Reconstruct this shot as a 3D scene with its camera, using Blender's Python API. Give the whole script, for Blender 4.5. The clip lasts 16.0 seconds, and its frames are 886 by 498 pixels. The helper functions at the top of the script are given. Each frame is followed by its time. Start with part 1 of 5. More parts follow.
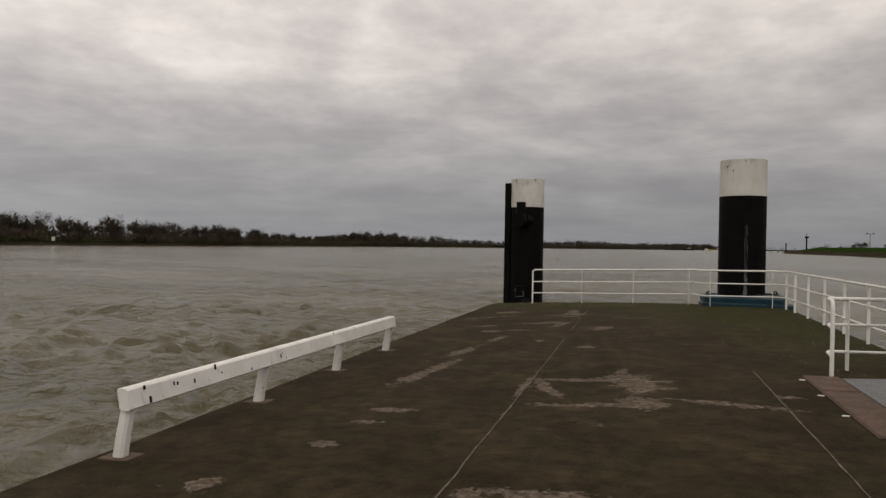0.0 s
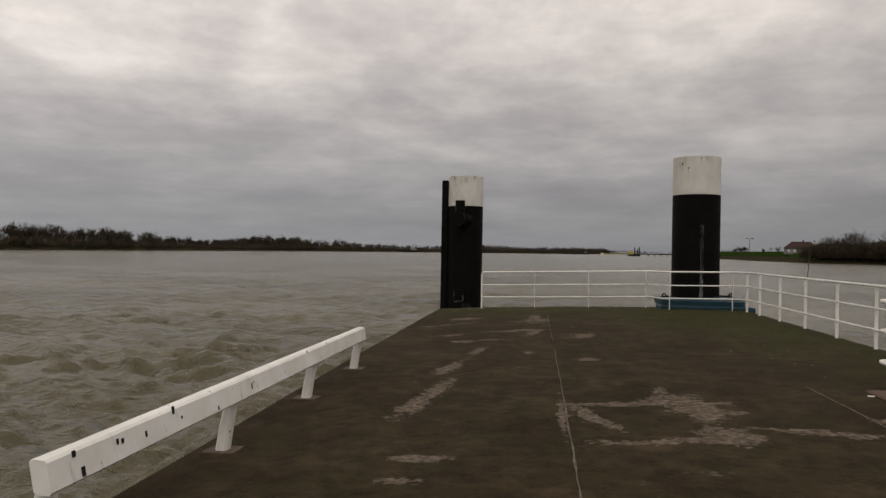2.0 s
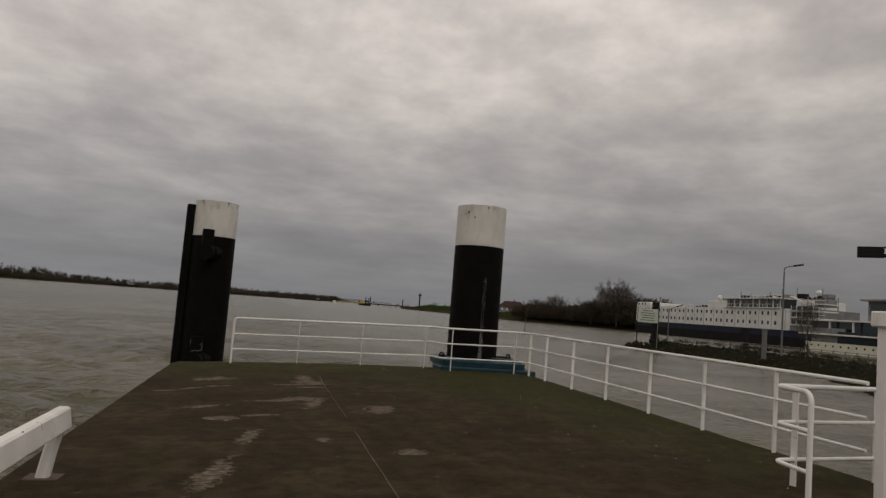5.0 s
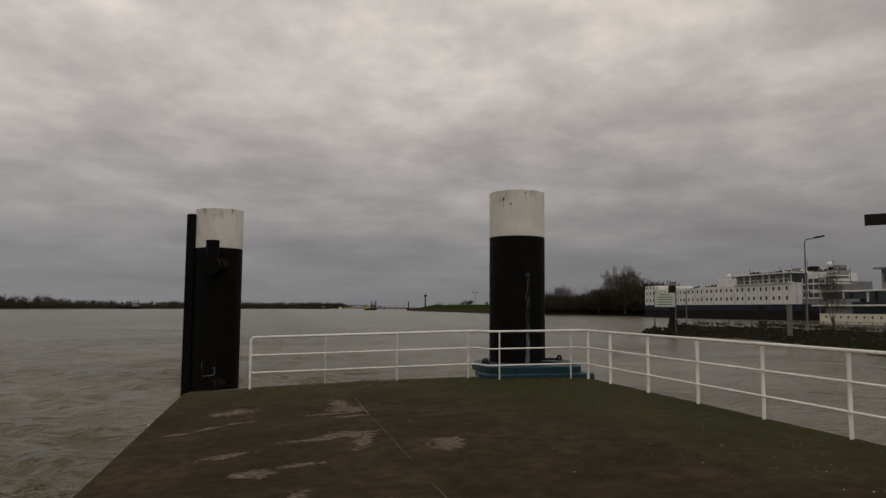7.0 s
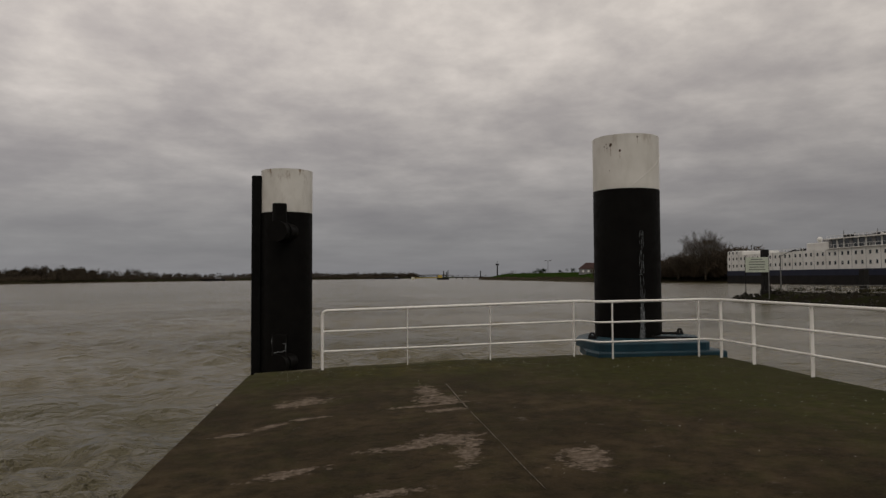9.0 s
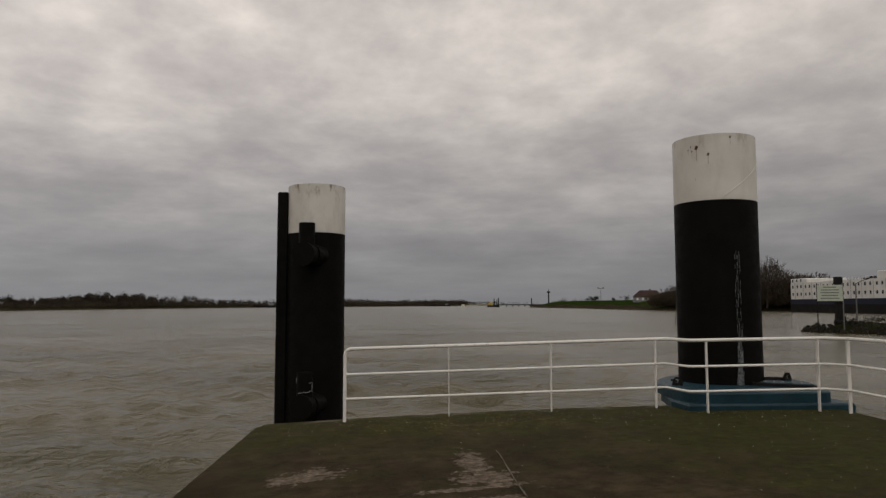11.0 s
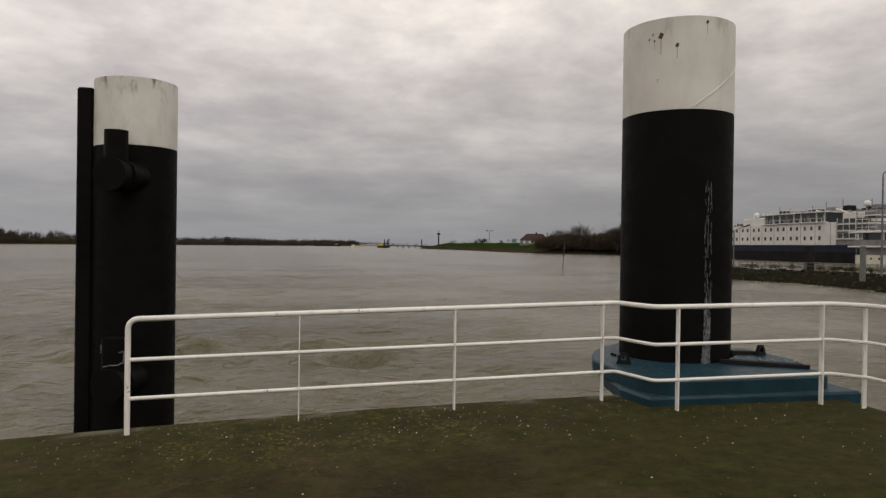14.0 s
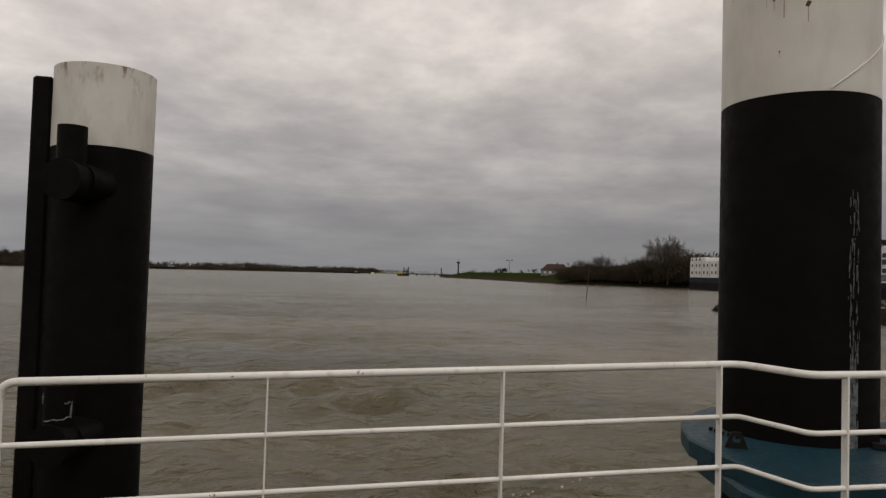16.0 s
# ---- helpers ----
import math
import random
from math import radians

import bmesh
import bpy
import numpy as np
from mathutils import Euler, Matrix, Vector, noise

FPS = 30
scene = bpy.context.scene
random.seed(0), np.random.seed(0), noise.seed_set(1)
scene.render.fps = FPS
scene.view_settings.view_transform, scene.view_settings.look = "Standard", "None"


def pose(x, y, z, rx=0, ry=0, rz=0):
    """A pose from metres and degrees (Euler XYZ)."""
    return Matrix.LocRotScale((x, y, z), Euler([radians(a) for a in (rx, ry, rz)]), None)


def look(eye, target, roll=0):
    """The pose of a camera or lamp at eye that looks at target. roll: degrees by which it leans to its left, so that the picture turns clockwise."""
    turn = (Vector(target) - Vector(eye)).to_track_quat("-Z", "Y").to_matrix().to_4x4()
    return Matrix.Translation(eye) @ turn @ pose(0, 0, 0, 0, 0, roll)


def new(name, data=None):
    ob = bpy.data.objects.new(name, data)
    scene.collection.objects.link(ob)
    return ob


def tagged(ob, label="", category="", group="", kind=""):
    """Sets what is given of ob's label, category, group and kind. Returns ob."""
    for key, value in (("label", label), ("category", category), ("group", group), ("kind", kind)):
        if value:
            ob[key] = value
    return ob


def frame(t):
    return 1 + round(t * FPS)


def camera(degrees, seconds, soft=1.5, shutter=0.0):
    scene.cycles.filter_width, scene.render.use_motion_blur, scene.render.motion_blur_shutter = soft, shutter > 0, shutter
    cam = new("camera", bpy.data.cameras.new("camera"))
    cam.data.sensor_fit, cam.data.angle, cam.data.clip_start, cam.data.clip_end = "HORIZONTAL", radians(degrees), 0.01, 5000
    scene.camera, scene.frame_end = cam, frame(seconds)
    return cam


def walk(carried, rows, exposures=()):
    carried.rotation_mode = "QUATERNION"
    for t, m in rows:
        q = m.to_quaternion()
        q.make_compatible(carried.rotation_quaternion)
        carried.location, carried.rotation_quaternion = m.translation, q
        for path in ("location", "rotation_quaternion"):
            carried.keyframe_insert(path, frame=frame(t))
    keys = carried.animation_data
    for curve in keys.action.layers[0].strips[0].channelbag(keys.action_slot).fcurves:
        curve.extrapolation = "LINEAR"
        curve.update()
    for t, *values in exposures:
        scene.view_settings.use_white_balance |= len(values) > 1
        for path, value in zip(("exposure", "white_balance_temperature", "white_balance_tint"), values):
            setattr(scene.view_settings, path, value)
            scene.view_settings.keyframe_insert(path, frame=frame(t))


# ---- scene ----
cam = camera(64.7, 16.0, soft=1.4)
PATH = [
    (0, (0.152, -0.024, 1.777), (-0.395, 1.899, 1.763), 1.0),
    (0.5, (-0.288, 0.353, 1.708), (-0.825, 2.279, 1.686), 1.8),
    (1, (-0.711, 0.695, 1.708), (-1.142, 2.648, 1.701), 1.4),
    (1.5, (-1.103, 1.153, 1.728), (-1.441, 3.124, 1.752), 0.7),
    (2, (-1.444, 1.561, 1.644), (-1.721, 3.542, 1.647), 1.0),
    (2.5, (-1.772, 1.942, 1.664), (-1.851, 3.939, 1.719), 2.7),
    (3, (-2.0, 2.487, 1.692), (-1.927, 4.482, 1.814), 0.8),
    (3.5, (-2.205, 2.975, 1.654), (-2.019, 4.96, 1.822), 1.8),
    (4, (-2.268, 3.468, 1.629), (-1.904, 5.422, 1.852), 3.8),
    (4.5, (-2.294, 4.049, 1.65), (-1.85, 5.99, 1.837), 4.4),
    (4.7, (-2.312, 4.277, 1.613), (-1.855, 6.216, 1.782), 4.8),
    (6.8, (-2.565, 6.608, 1.666), (-2.084, 8.54, 1.858), 0.3),
    (7, (-2.623, 6.83, 1.652), (-2.165, 8.769, 1.82), 0.4),
    (7.5, (-2.747, 7.415, 1.661), (-2.403, 9.377, 1.837), 0.5),
    (8, (-2.791, 7.893, 1.639), (-2.54, 9.87, 1.812), -0.3),
    (8.5, (-2.691, 8.536, 1.637), (-2.387, 10.509, 1.76), -0.8),
    (9, (-2.609, 9.149, 1.615), (-2.349, 11.131, 1.695), -0.3),
    (9.2, (-2.561, 9.356, 1.669), (-2.311, 11.339, 1.745), 1.6),
    (11.3, (-2.273, 11.795, 1.674), (-2.19, 13.786, 1.837), -0.0),
    (11.5, (-2.264, 12.033, 1.682), (-2.206, 14.032, 1.711), 0.5),
    (12, (-2.226, 12.642, 1.702), (-2.14, 14.639, 1.614), 0.4),
    (12.5, (-2.042, 13.249, 1.657), (-1.66, 15.212, 1.609), -0.6),
    (13, (-1.95, 13.883, 1.702), (-1.728, 15.871, 1.702), 0.2),
    (13.5, (-1.78, 14.361, 1.719), (-1.422, 16.328, 1.756), 0.2),
    (14, (-1.694, 15.041, 1.724), (-1.268, 16.995, 1.715), 0.8),
    (14.5, (-1.621, 15.642, 1.685), (-1.334, 17.621, 1.686), 0.7),
    (15, (-1.503, 16.149, 1.708), (-1.186, 18.124, 1.738), 0.0),
    (15.5, (-1.397, 16.776, 1.742), (-1.02, 18.738, 1.829), 0.8),
    (16, (-1.361, 17.311, 1.728), (-0.992, 19.275, 1.8), 1.7),
]
walk(cam, [(t, look(eye, target, roll)) for t, eye, target, roll in PATH],
     [(0, 0.24), (2, 0.24), (3.5, 0.08), (4.5, -0.05), (7, -0.10), (9, -0.06), (11.5, 0.06), (12.0, 0.36), (12.5, 0.47), (14.5, 0.46), (15.5, 0.30), (16, 0.17)])

# ---- light ----
SUN_EL, SUN_AZ = 48.0, 150.0
world = bpy.data.worlds.new("overcast")
scene.world = world
world.use_nodes = True
wn, wl = world.node_tree.nodes, world.node_tree.links
wn.clear()


def wnode(kind, **kw):
    n = wn.new(kind)
    for k, v in kw.items():
        n.inputs[k].default_value = v
    return n


def wmath(op, a, b=None):
    n = wn.new("ShaderNodeMath")
    n.operation = op
    for i, v in enumerate((a, b)):
        if v is None:
            continue
        if isinstance(v, (int, float)):
            n.inputs[i].default_value = v
        else:
            wl.new(v, n.inputs[i])
    return n.outputs[0]


def wramp(fac, stops):
    n = wn.new("ShaderNodeValToRGB")
    while len(n.color_ramp.elements) < len(stops):
        n.color_ramp.elements.new(0.5)
    for e, (p, c) in zip(n.color_ramp.elements, stops):
        e.position, e.color = p, (*c, 1)
    wl.new(fac, n.inputs[0])
    return n.outputs[0]


coord = wn.new("ShaderNodeTexCoord")
sep = wn.new("ShaderNodeSeparateXYZ")
wl.new(coord.outputs["Generated"], sep.inputs[0])
up = wmath("MAXIMUM", sep.outputs[2], 0.0)
# cloud banks: wide and flat towards the horizon, rounder overhead
azimuth = wmath("ARCTAN2", sep.outputs[0], sep.outputs[1])
flat = wn.new("ShaderNodeCombineXYZ")
wl.new(wmath("MULTIPLY", azimuth, 1.25), flat.inputs[0])
wl.new(wmath("MULTIPLY", wmath("LOGARITHM", wmath("ADD", up, 0.12), 2.718), 1.1), flat.inputs[1])
flat.inputs[2].default_value = 3.7
big = wnode("ShaderNodeTexNoise", Scale=1.9, Detail=5.0, Roughness=0.5, Distortion=0.0)
fine = wnode("ShaderNodeTexNoise", Scale=5.0, Detail=10.0, Roughness=0.58, Distortion=0.05)
wl.new(flat.outputs[0], big.inputs["Vector"])
wl.new(flat.outputs[0], fine.inputs["Vector"])
mixed = wmath("ADD", wmath("MULTIPLY", big.outputs[0], 0.5), wmath("MULTIPLY", fine.outputs[0], 0.5))
clouds = wramp(mixed, [(0.36, (0.43, 0.397, 0.383)), (0.45, (0.525, 0.487, 0.46)), (0.53, (0.645, 0.60, 0.555)), (0.63, (0.83, 0.77, 0.705))])
low = wramp(up, [(0.0, (0.40, 0.43, 0.485)), (0.04, (0.385, 0.405, 0.45)), (0.10, (0.50, 0.505, 0.535)), (0.18, (0.675, 0.668, 0.685)), (0.30, (1.02, 1.0, 0.995)), (0.45, (1.12, 1.095, 1.08))])
calm = wn.new("ShaderNodeMix")
calm.data_type = "RGBA"
calm.inputs[6].default_value = (0.51, 0.475, 0.45, 1)
wl.new(wmath("MINIMUM", wmath("ADD", wmath("MULTIPLY", up, 4.0), 0.3), 0.95), calm.inputs[0])
wl.new(clouds, calm.inputs[7])
clouds = calm.outputs[2]
mul = wn.new("ShaderNodeMix")
mul.data_type, mul.blend_type = "RGBA", "MULTIPLY"
mul.inputs[0].default_value = 1.0
wl.new(clouds, mul.inputs[6])
wl.new(low, mul.inputs[7])
sky = wn.new("ShaderNodeTexSky")
sky.sky_type, sky.sun_disc = "NISHITA", False
sky.sun_elevation, sky.sun_rotation = radians(SUN_EL), radians(SUN_AZ)
bg_sky = wnode("ShaderNodeBackground", Strength=0.06)
bg_cloud = wnode("ShaderNodeBackground", Strength=1.0)
wl.new(sky.outputs[0], bg_sky.inputs[0])
# the cloud is thinner, and so brighter, over the river side
tilt = wn.new("ShaderNodeVectorMath")
tilt.operation = "SCALE"
wl.new(mul.outputs[2], tilt.inputs[0])
wl.new(wmath("MINIMUM", wmath("MAXIMUM", wmath("SUBTRACT", 1.0, wmath("MULTIPLY", azimuth, 0.2)), 0.82), 1.2), tilt.inputs["Scale"])
wl.new(tilt.outputs[0], bg_cloud.inputs[0])
both = wnode("ShaderNodeMixShader", Fac=0.93)
wl.new(bg_sky.outputs[0], both.inputs[1])
wl.new(bg_cloud.outputs[0], both.inputs[2])
wo = wn.new("ShaderNodeOutputWorld")
wl.new(both.outputs[0], wo.inputs[0])

sun_data = bpy.data.lights.new("sun", "SUN")
sun_data.energy, sun_data.angle, sun_data.color = 0.6, radians(25), (1.0, 0.96, 0.9)
sun = new("sun", sun_data)
sa, se = radians(SUN_AZ), radians(SUN_EL)
sun.matrix_world = look((0, 0, 60), (-60 * math.sin(sa) * math.cos(se), -60 * math.cos(sa) * math.cos(se), 60 - 60 * math.sin(se)))

# ---- materials ----


class Mat:
    """A node material with short ways to add nodes."""

    def __init__(self, name, rough=0.6, metal=0.0, spec=0.5):
        self.m = bpy.data.materials.new(name)
        self.m.use_nodes = True
        self.t = self.m.node_tree
        self.b = self.t.nodes["Principled BSDF"]
        self.b.inputs["Roughness"].default_value = rough
        self.b.inputs["Metallic"].default_value = metal
        self.b.inputs["Specular IOR Level"].default_value = spec
        self.pos = self.t.nodes.new("ShaderNodeTexCoord").outputs["Object"]

    def put(self, sock, v):
        if hasattr(v, "is_linked"):
            self.t.links.new(v, sock)
        elif isinstance(v, (tuple, list)) and len(v) == 3 and sock.type == "RGBA":
            sock.default_value = (*v, 1)
        else:
            sock.default_value = v

    def noise(self, scale, detail=4.0, rough=0.55, stretch=None, distort=0.0):
        n = self.t.nodes.new("ShaderNodeTexNoise")
        n.inputs["Scale"].default_value, n.inputs["Detail"].default_value = scale, detail
        n.inputs["Roughness"].default_value, n.inputs["Distortion"].default_value = rough, distort
        self.t.links.new(self.vec(stretch) if stretch else self.pos, n.inputs["Vector"])
        return n.outputs[0]

    def vec(self, stretch=(1, 1, 1), shift=(0, 0, 0)):
        n = self.t.nodes.new("ShaderNodeMapping")
        n.inputs["Scale"].default_value, n.inputs["Location"].default_value = stretch, shift
        self.t.links.new(self.pos, n.inputs["Vector"])
        return n.outputs[0]

    def cells(self, scale, stretch=None):
        n = self.t.nodes.new("ShaderNodeTexVoronoi")
        n.inputs["Scale"].default_value = scale
        self.t.links.new(self.vec(stretch) if stretch else self.pos, n.inputs["Vector"])
        return n.outputs["Distance"], n.outputs["Color"]

    def math(self, op, a, b=0.0, c=None):
        n = self.t.nodes.new("ShaderNodeMath")
        n.operation = op
        self.put(n.inputs[0], a)
        self.put(n.inputs[1], b)
        if c is not None:
            self.put(n.inputs[2], c)
        return n.outputs[0]

    def span(self, v, lo, hi, a=0.0, b=1.0):
        n = self.t.nodes.new("ShaderNodeMapRange")
        for i, x in enumerate((v, lo, hi, a, b)):
            self.put(n.inputs[i], x)
        return n.outputs[0]

    def mix(self, f, a, b):
        n = self.t.nodes.new("ShaderNodeMix")
        n.data_type = "RGBA"
        self.put(n.inputs[0], f)
        self.put(n.inputs[6], a)
        self.put(n.inputs[7], b)
        return n.outputs[2]

    def axis(self, i):
        n = self.t.nodes.new("ShaderNodeSeparateXYZ")
        self.t.links.new(self.pos, n.inputs[0])
        return n.outputs[i]

    def bump(self, height, strength=0.3, dist=0.01, after=None):
        n = self.t.nodes.new("ShaderNodeBump")
        n.inputs["Strength"].default_value, n.inputs["Distance"].default_value = strength, dist
        self.put(n.inputs["Height"], height)
        if after is not None:
            self.t.links.new(after, n.inputs["Normal"])
        return n.outputs[0]

    def done(self, color, rough=None, normal=None):
        self.put(self.b.inputs["Base Color"], color)
        if rough is not None:
            self.put(self.b.inputs["Roughness"], rough)
        if normal is not None:
            self.put(self.b.inputs["Normal"], normal)
        return self.m


def speckled(name, c1, c2, scale=6.0, rough=0.6, grain=60.0, depth=0.004, metal=0.0, spec=0.4, dirt=None):
    """Two tones in patches, with fine grain, and dirt streaks that run down."""
    m = Mat(name, rough, metal, spec)
    f = m.span(m.noise(scale, 6), 0.35, 0.65)
    col = m.mix(f, c1, c2)
    if dirt:
        s = m.noise(9, 4, 0.6, (1, 1, 0.12))
        col = m.mix(m.span(s, 0.56, 0.74, 0, 0.75), col, dirt)
    return m.done(col, m.span(m.noise(grain * 0.5, 3), 0.3, 0.7, max(rough - 0.12, 0.05), min(rough + 0.12, 1)), m.bump(m.noise(grain, 4), 0.35, depth))


# stained old concrete deck
mk = Mat("deck_concrete", 0.9, 0, 0.05)
dx, dy = mk.axis(0), mk.axis(1)
grain = mk.noise(55, 5, 0.65)
patch = mk.noise(0.9, 6, 0.6)
mid = mk.noise(4.5, 6, 0.65)
col = mk.mix(mk.span(patch, 0.35, 0.65), (0.0255, 0.0182, 0.0092), (0.059, 0.043, 0.0235))
col = mk.mix(mk.span(mk.noise(2.3, 7, 0.68), 0.48, 0.64, 0, 0.5), col, (0.027, 0.0265, 0.0085))
col = mk.mix(mk.span(mid, 0.40, 0.62, 0, 0.75), col, (0.0148, 0.0112, 0.0055))
col = mk.mix(mk.span(mk.noise(28, 6, 0.7), 0.52, 0.72, 0, 0.5), col, (0.060, 0.045, 0.026))
# moss: thicker towards the rail on the land side and along the outer edge
side = mk.math("ADD", mk.span(dx, -0.6, 3.4, -0.30, 0.56), mk.math("ADD", mk.span(dy, 9.5, 17.0, -0.40, 0.16), mk.span(dy, 16.8, 20.0, 0.0, 0.30)))
rim = mk.span(dy, 18.0, 21.4, 0.0, 0.62)
where = mk.math("ADD", mk.math("MAXIMUM", side, mk.math("SUBTRACT", rim, 0.12)), mk.math("MULTIPLY", mk.math("SUBTRACT", mk.noise(1.1, 9, 0.7), 0.5), 1.9))
moss = mk.math("MULTIPLY", mk.span(where, 0.0, 0.55), mk.span(mk.noise(5, 8, 0.72), 0.32, 0.6, 0.25, 1.0))
col = mk.mix(mk.math("MULTIPLY", moss, 0.9), col, mk.mix(mk.span(mk.math("ADD", mk.math("MULTIPLY", grain, 0.4), mk.math("MULTIPLY", mk.noise(7, 7, 0.72), 0.6)), 0.36, 0.62), (0.010, 0.0115, 0.0025), (0.046, 0.050, 0.011)))
# bare pale patches where the top coat has worn away: x, y, half length, half width, turn
WORN = [(-0.62, 9.03, 0.50, 0.07, 4), (-0.25, 9.12, 0.3, 0.08, 0), (0.08, 9.1, 0.24, 0.5, 12), (0.16, 8.6, 0.16, 0.25, 0), (-0.06, 9.85, 0.06, 0.14, 0), (-1.0, 8.6, 0.09, 0.3, 8), (-0.85, 8.3, 0.07, 0.3, 20),
        (-1.2, 8.4, 0.05, 0.7, 0), (-0.62, 7.53, 0.42, 0.07, 2), (0.0, 7.66, 0.34, 0.10, 6), (0.2, 7.85, 0.20, 0.28, 30), (0.8, 8.08, 0.34, 0.07, -6), (1.32, 7.95, 0.38, 0.09, -8),
        (0.44, 9.15, 0.14, 0.08, 0), (0.48, 8.72, 0.14, 0.09, 0), (1.8, 8.54, 0.14, 0.07, 0), (-2.74, 8.95, 0.13, 0.55, -8), (-2.62, 9.75, 0.11, 0.55, -8), (-2.68, 11.3, 0.12, 0.5, -10),
        (-2.4, 6.95, 0.26, 0.07, 8), (-2.42, 6.4, 0.15, 0.07, 0), (-2.9, 4.42, 0.13, 0.12, 20), (-2.5, 5.6, 0.12, 0.08, 0), (-0.5, 4.72, 0.42, 0.1, 5), (-0.98, 4.62, 0.14, 0.12, 0),
        (-1.7, 15.95, 0.28, 0.22, 8), (-1.55, 15.45, 0.1, 0.4, -12), (-2.15, 15.75, 0.35, 0.09, 6), (-3.2, 15.18, 0.3, 0.09, 20), (-0.66, 14.9, 0.2, 0.28, -20), (-2.82, 14.2, 0.2, 0.16, 0),
        (-2.3, 14.44, 0.3, 0.07, 8), (-1.65, 17.8, 0.55, 0.06, 9), (-1.5, 18.15, 0.28, 0.22, 0), (-1.55, 18.8, 0.16, 0.42, 6), (-3.25, 18.6, 0.34, 0.22, 28), (-3.05, 17.5, 0.24, 0.05, 12),
        (-3.5, 17.22, 0.2, 0.07, 40), (-3.85, 16.92, 0.18, 0.05, 15), (-1.6, 12.75, 0.1, 0.12, 0), (-2.42, 13.0, 0.1, 0.3, -10), (-0.7, 12.1, 0.16, 0.14, 0), (-1.5, 17.4, 0.2, 0.1, 0)]
wear_node = mk.t.nodes.new("ShaderNodeAttribute")
wear_node.attribute_name = "wear"
worn = wear_node.outputs["Fac"]
chipped = mk.math("ADD", mk.math("MULTIPLY", mk.noise(3.4, 8, 0.72), 0.5), mk.math("MULTIPLY", mk.noise(11, 6, 0.7), 0.5))
ragged = mk.math("ADD", mk.math("MAXIMUM", worn, -0.9), mk.math("MULTIPLY", mk.math("SUBTRACT", chipped, 0.5), 5.2))
bare = mk.span(ragged, 0.10, 0.30)
pale = mk.mix(mk.span(mk.noise(14, 5), 0.35, 0.65), (0.098, 0.075, 0.056), (0.20, 0.162, 0.128))
bare = mk.math("MULTIPLY", bare, mk.span(mk.noise(15, 6, 0.75, (0.85, 1.15, 1)), 0.40, 0.56, 0.25, 0.95))
col = mk.mix(bare, col, pale)
# tiny chips and grains of light aggregate
fleck = mk.cells(26)[0]
col = mk.mix(mk.math("MULTIPLY", mk.span(fleck, 0.16, 0.08), mk.span(mk.noise(1.7, 5, 0.6), 0.5, 0.62, 0, 0.55)), col, (0.16, 0.135, 0.10))
# faint scrapes across the deck
scrape = mk.span(mk.noise(3.6, 8, 0.76, (0.9, 1.3, 1)), 0.64, 0.68, 0, 0.65)
col = mk.mix(mk.math("MULTIPLY", scrape, mk.span(dx, -0.2, 1.8, 1.0, 0.0)), col, (0.11, 0.095, 0.08))
# yellow lichen and pale concrete along the outer rim
lich = mk.math("MULTIPLY", mk.span(mk.noise(21, 5, 0.7), 0.52, 0.60), mk.math("MULTIPLY", mk.span(mk.noise(2.6, 6, 0.65), 0.44, 0.56), mk.math("MULTIPLY", mk.span(dy, 19.9, 21.3), mk.math("MULTIPLY", mk.span(dx, 1.0, -0.4), mk.span(dx, -3.6, -2.6, 0.12, 1.0)))))
col = mk.mix(mk.math("MULTIPLY", lich, 0.75), col, (0.13, 0.105, 0.018))
edge = mk.math("MULTIPLY", mk.span(dy, 21.86, 21.98), mk.span(mk.noise(1.6, 5), 0.46, 0.56))
col = mk.mix(mk.math("MULTIPLY", edge, 0.7), col, (0.13, 0.12, 0.09))
DECK = mk.done(col, mk.span(grain, 0.3, 0.7, 0.72, 0.95), mk.bump(mk.math("ADD", mk.math("MULTIPLY", grain, 0.6), mk.math("ADD", mid, mk.math("MULTIPLY", bare, -0.3))), 0.7, 0.016))

SEAL = speckled("joint_seal", (0.15, 0.125, 0.095), (0.04, 0.032, 0.022), 12, 0.85, 80)
# white paint with rust and dirt
mk = Mat("white_paint", 0.42, 0, 0.4)
run = mk.noise(11, 5, 0.6, (1, 1, 0.18))
spot = mk.noise(7, 7, 0.7)
col = mk.mix(mk.span(mk.noise(1.5, 4), 0.35, 0.7), (0.80, 0.78, 0.74), (0.66, 0.64, 0.59))
col = mk.mix(mk.span(run, 0.58, 0.75, 0, 0.5), col, (0.33, 0.30, 0.24))
col = mk.mix(mk.span(spot, 0.67, 0.70), col, (0.06, 0.04, 0.028))
WHITE = mk.done(col, mk.span(run, 0.3, 0.7, 0.35, 0.6), mk.bump(mk.noise(40, 4), 0.25, 0.004))
mk = Mat("white_timber", 0.5, 0, 0.35)
grainy = mk.noise(14, 5, 0.6, (1, 0.12, 1))
col = mk.mix(mk.span(mk.noise(2.2, 5), 0.35, 0.7), (0.80, 0.78, 0.74), (0.62, 0.60, 0.55))
col = mk.mix(mk.span(mk.noise(6, 5, 0.6, (1, 2.4, 0.5)), 0.63, 0.75, 0, 0.6), col, (0.30, 0.26, 0.20))
col = mk.mix(mk.span(mk.noise(9, 5, 0.65, (1, 1.6, 0.45)), 0.665, 0.68), col, (0.03, 0.02, 0.014))
TIMBER = mk.done(col, 0.5, mk.bump(grainy, 0.4, 0.006))
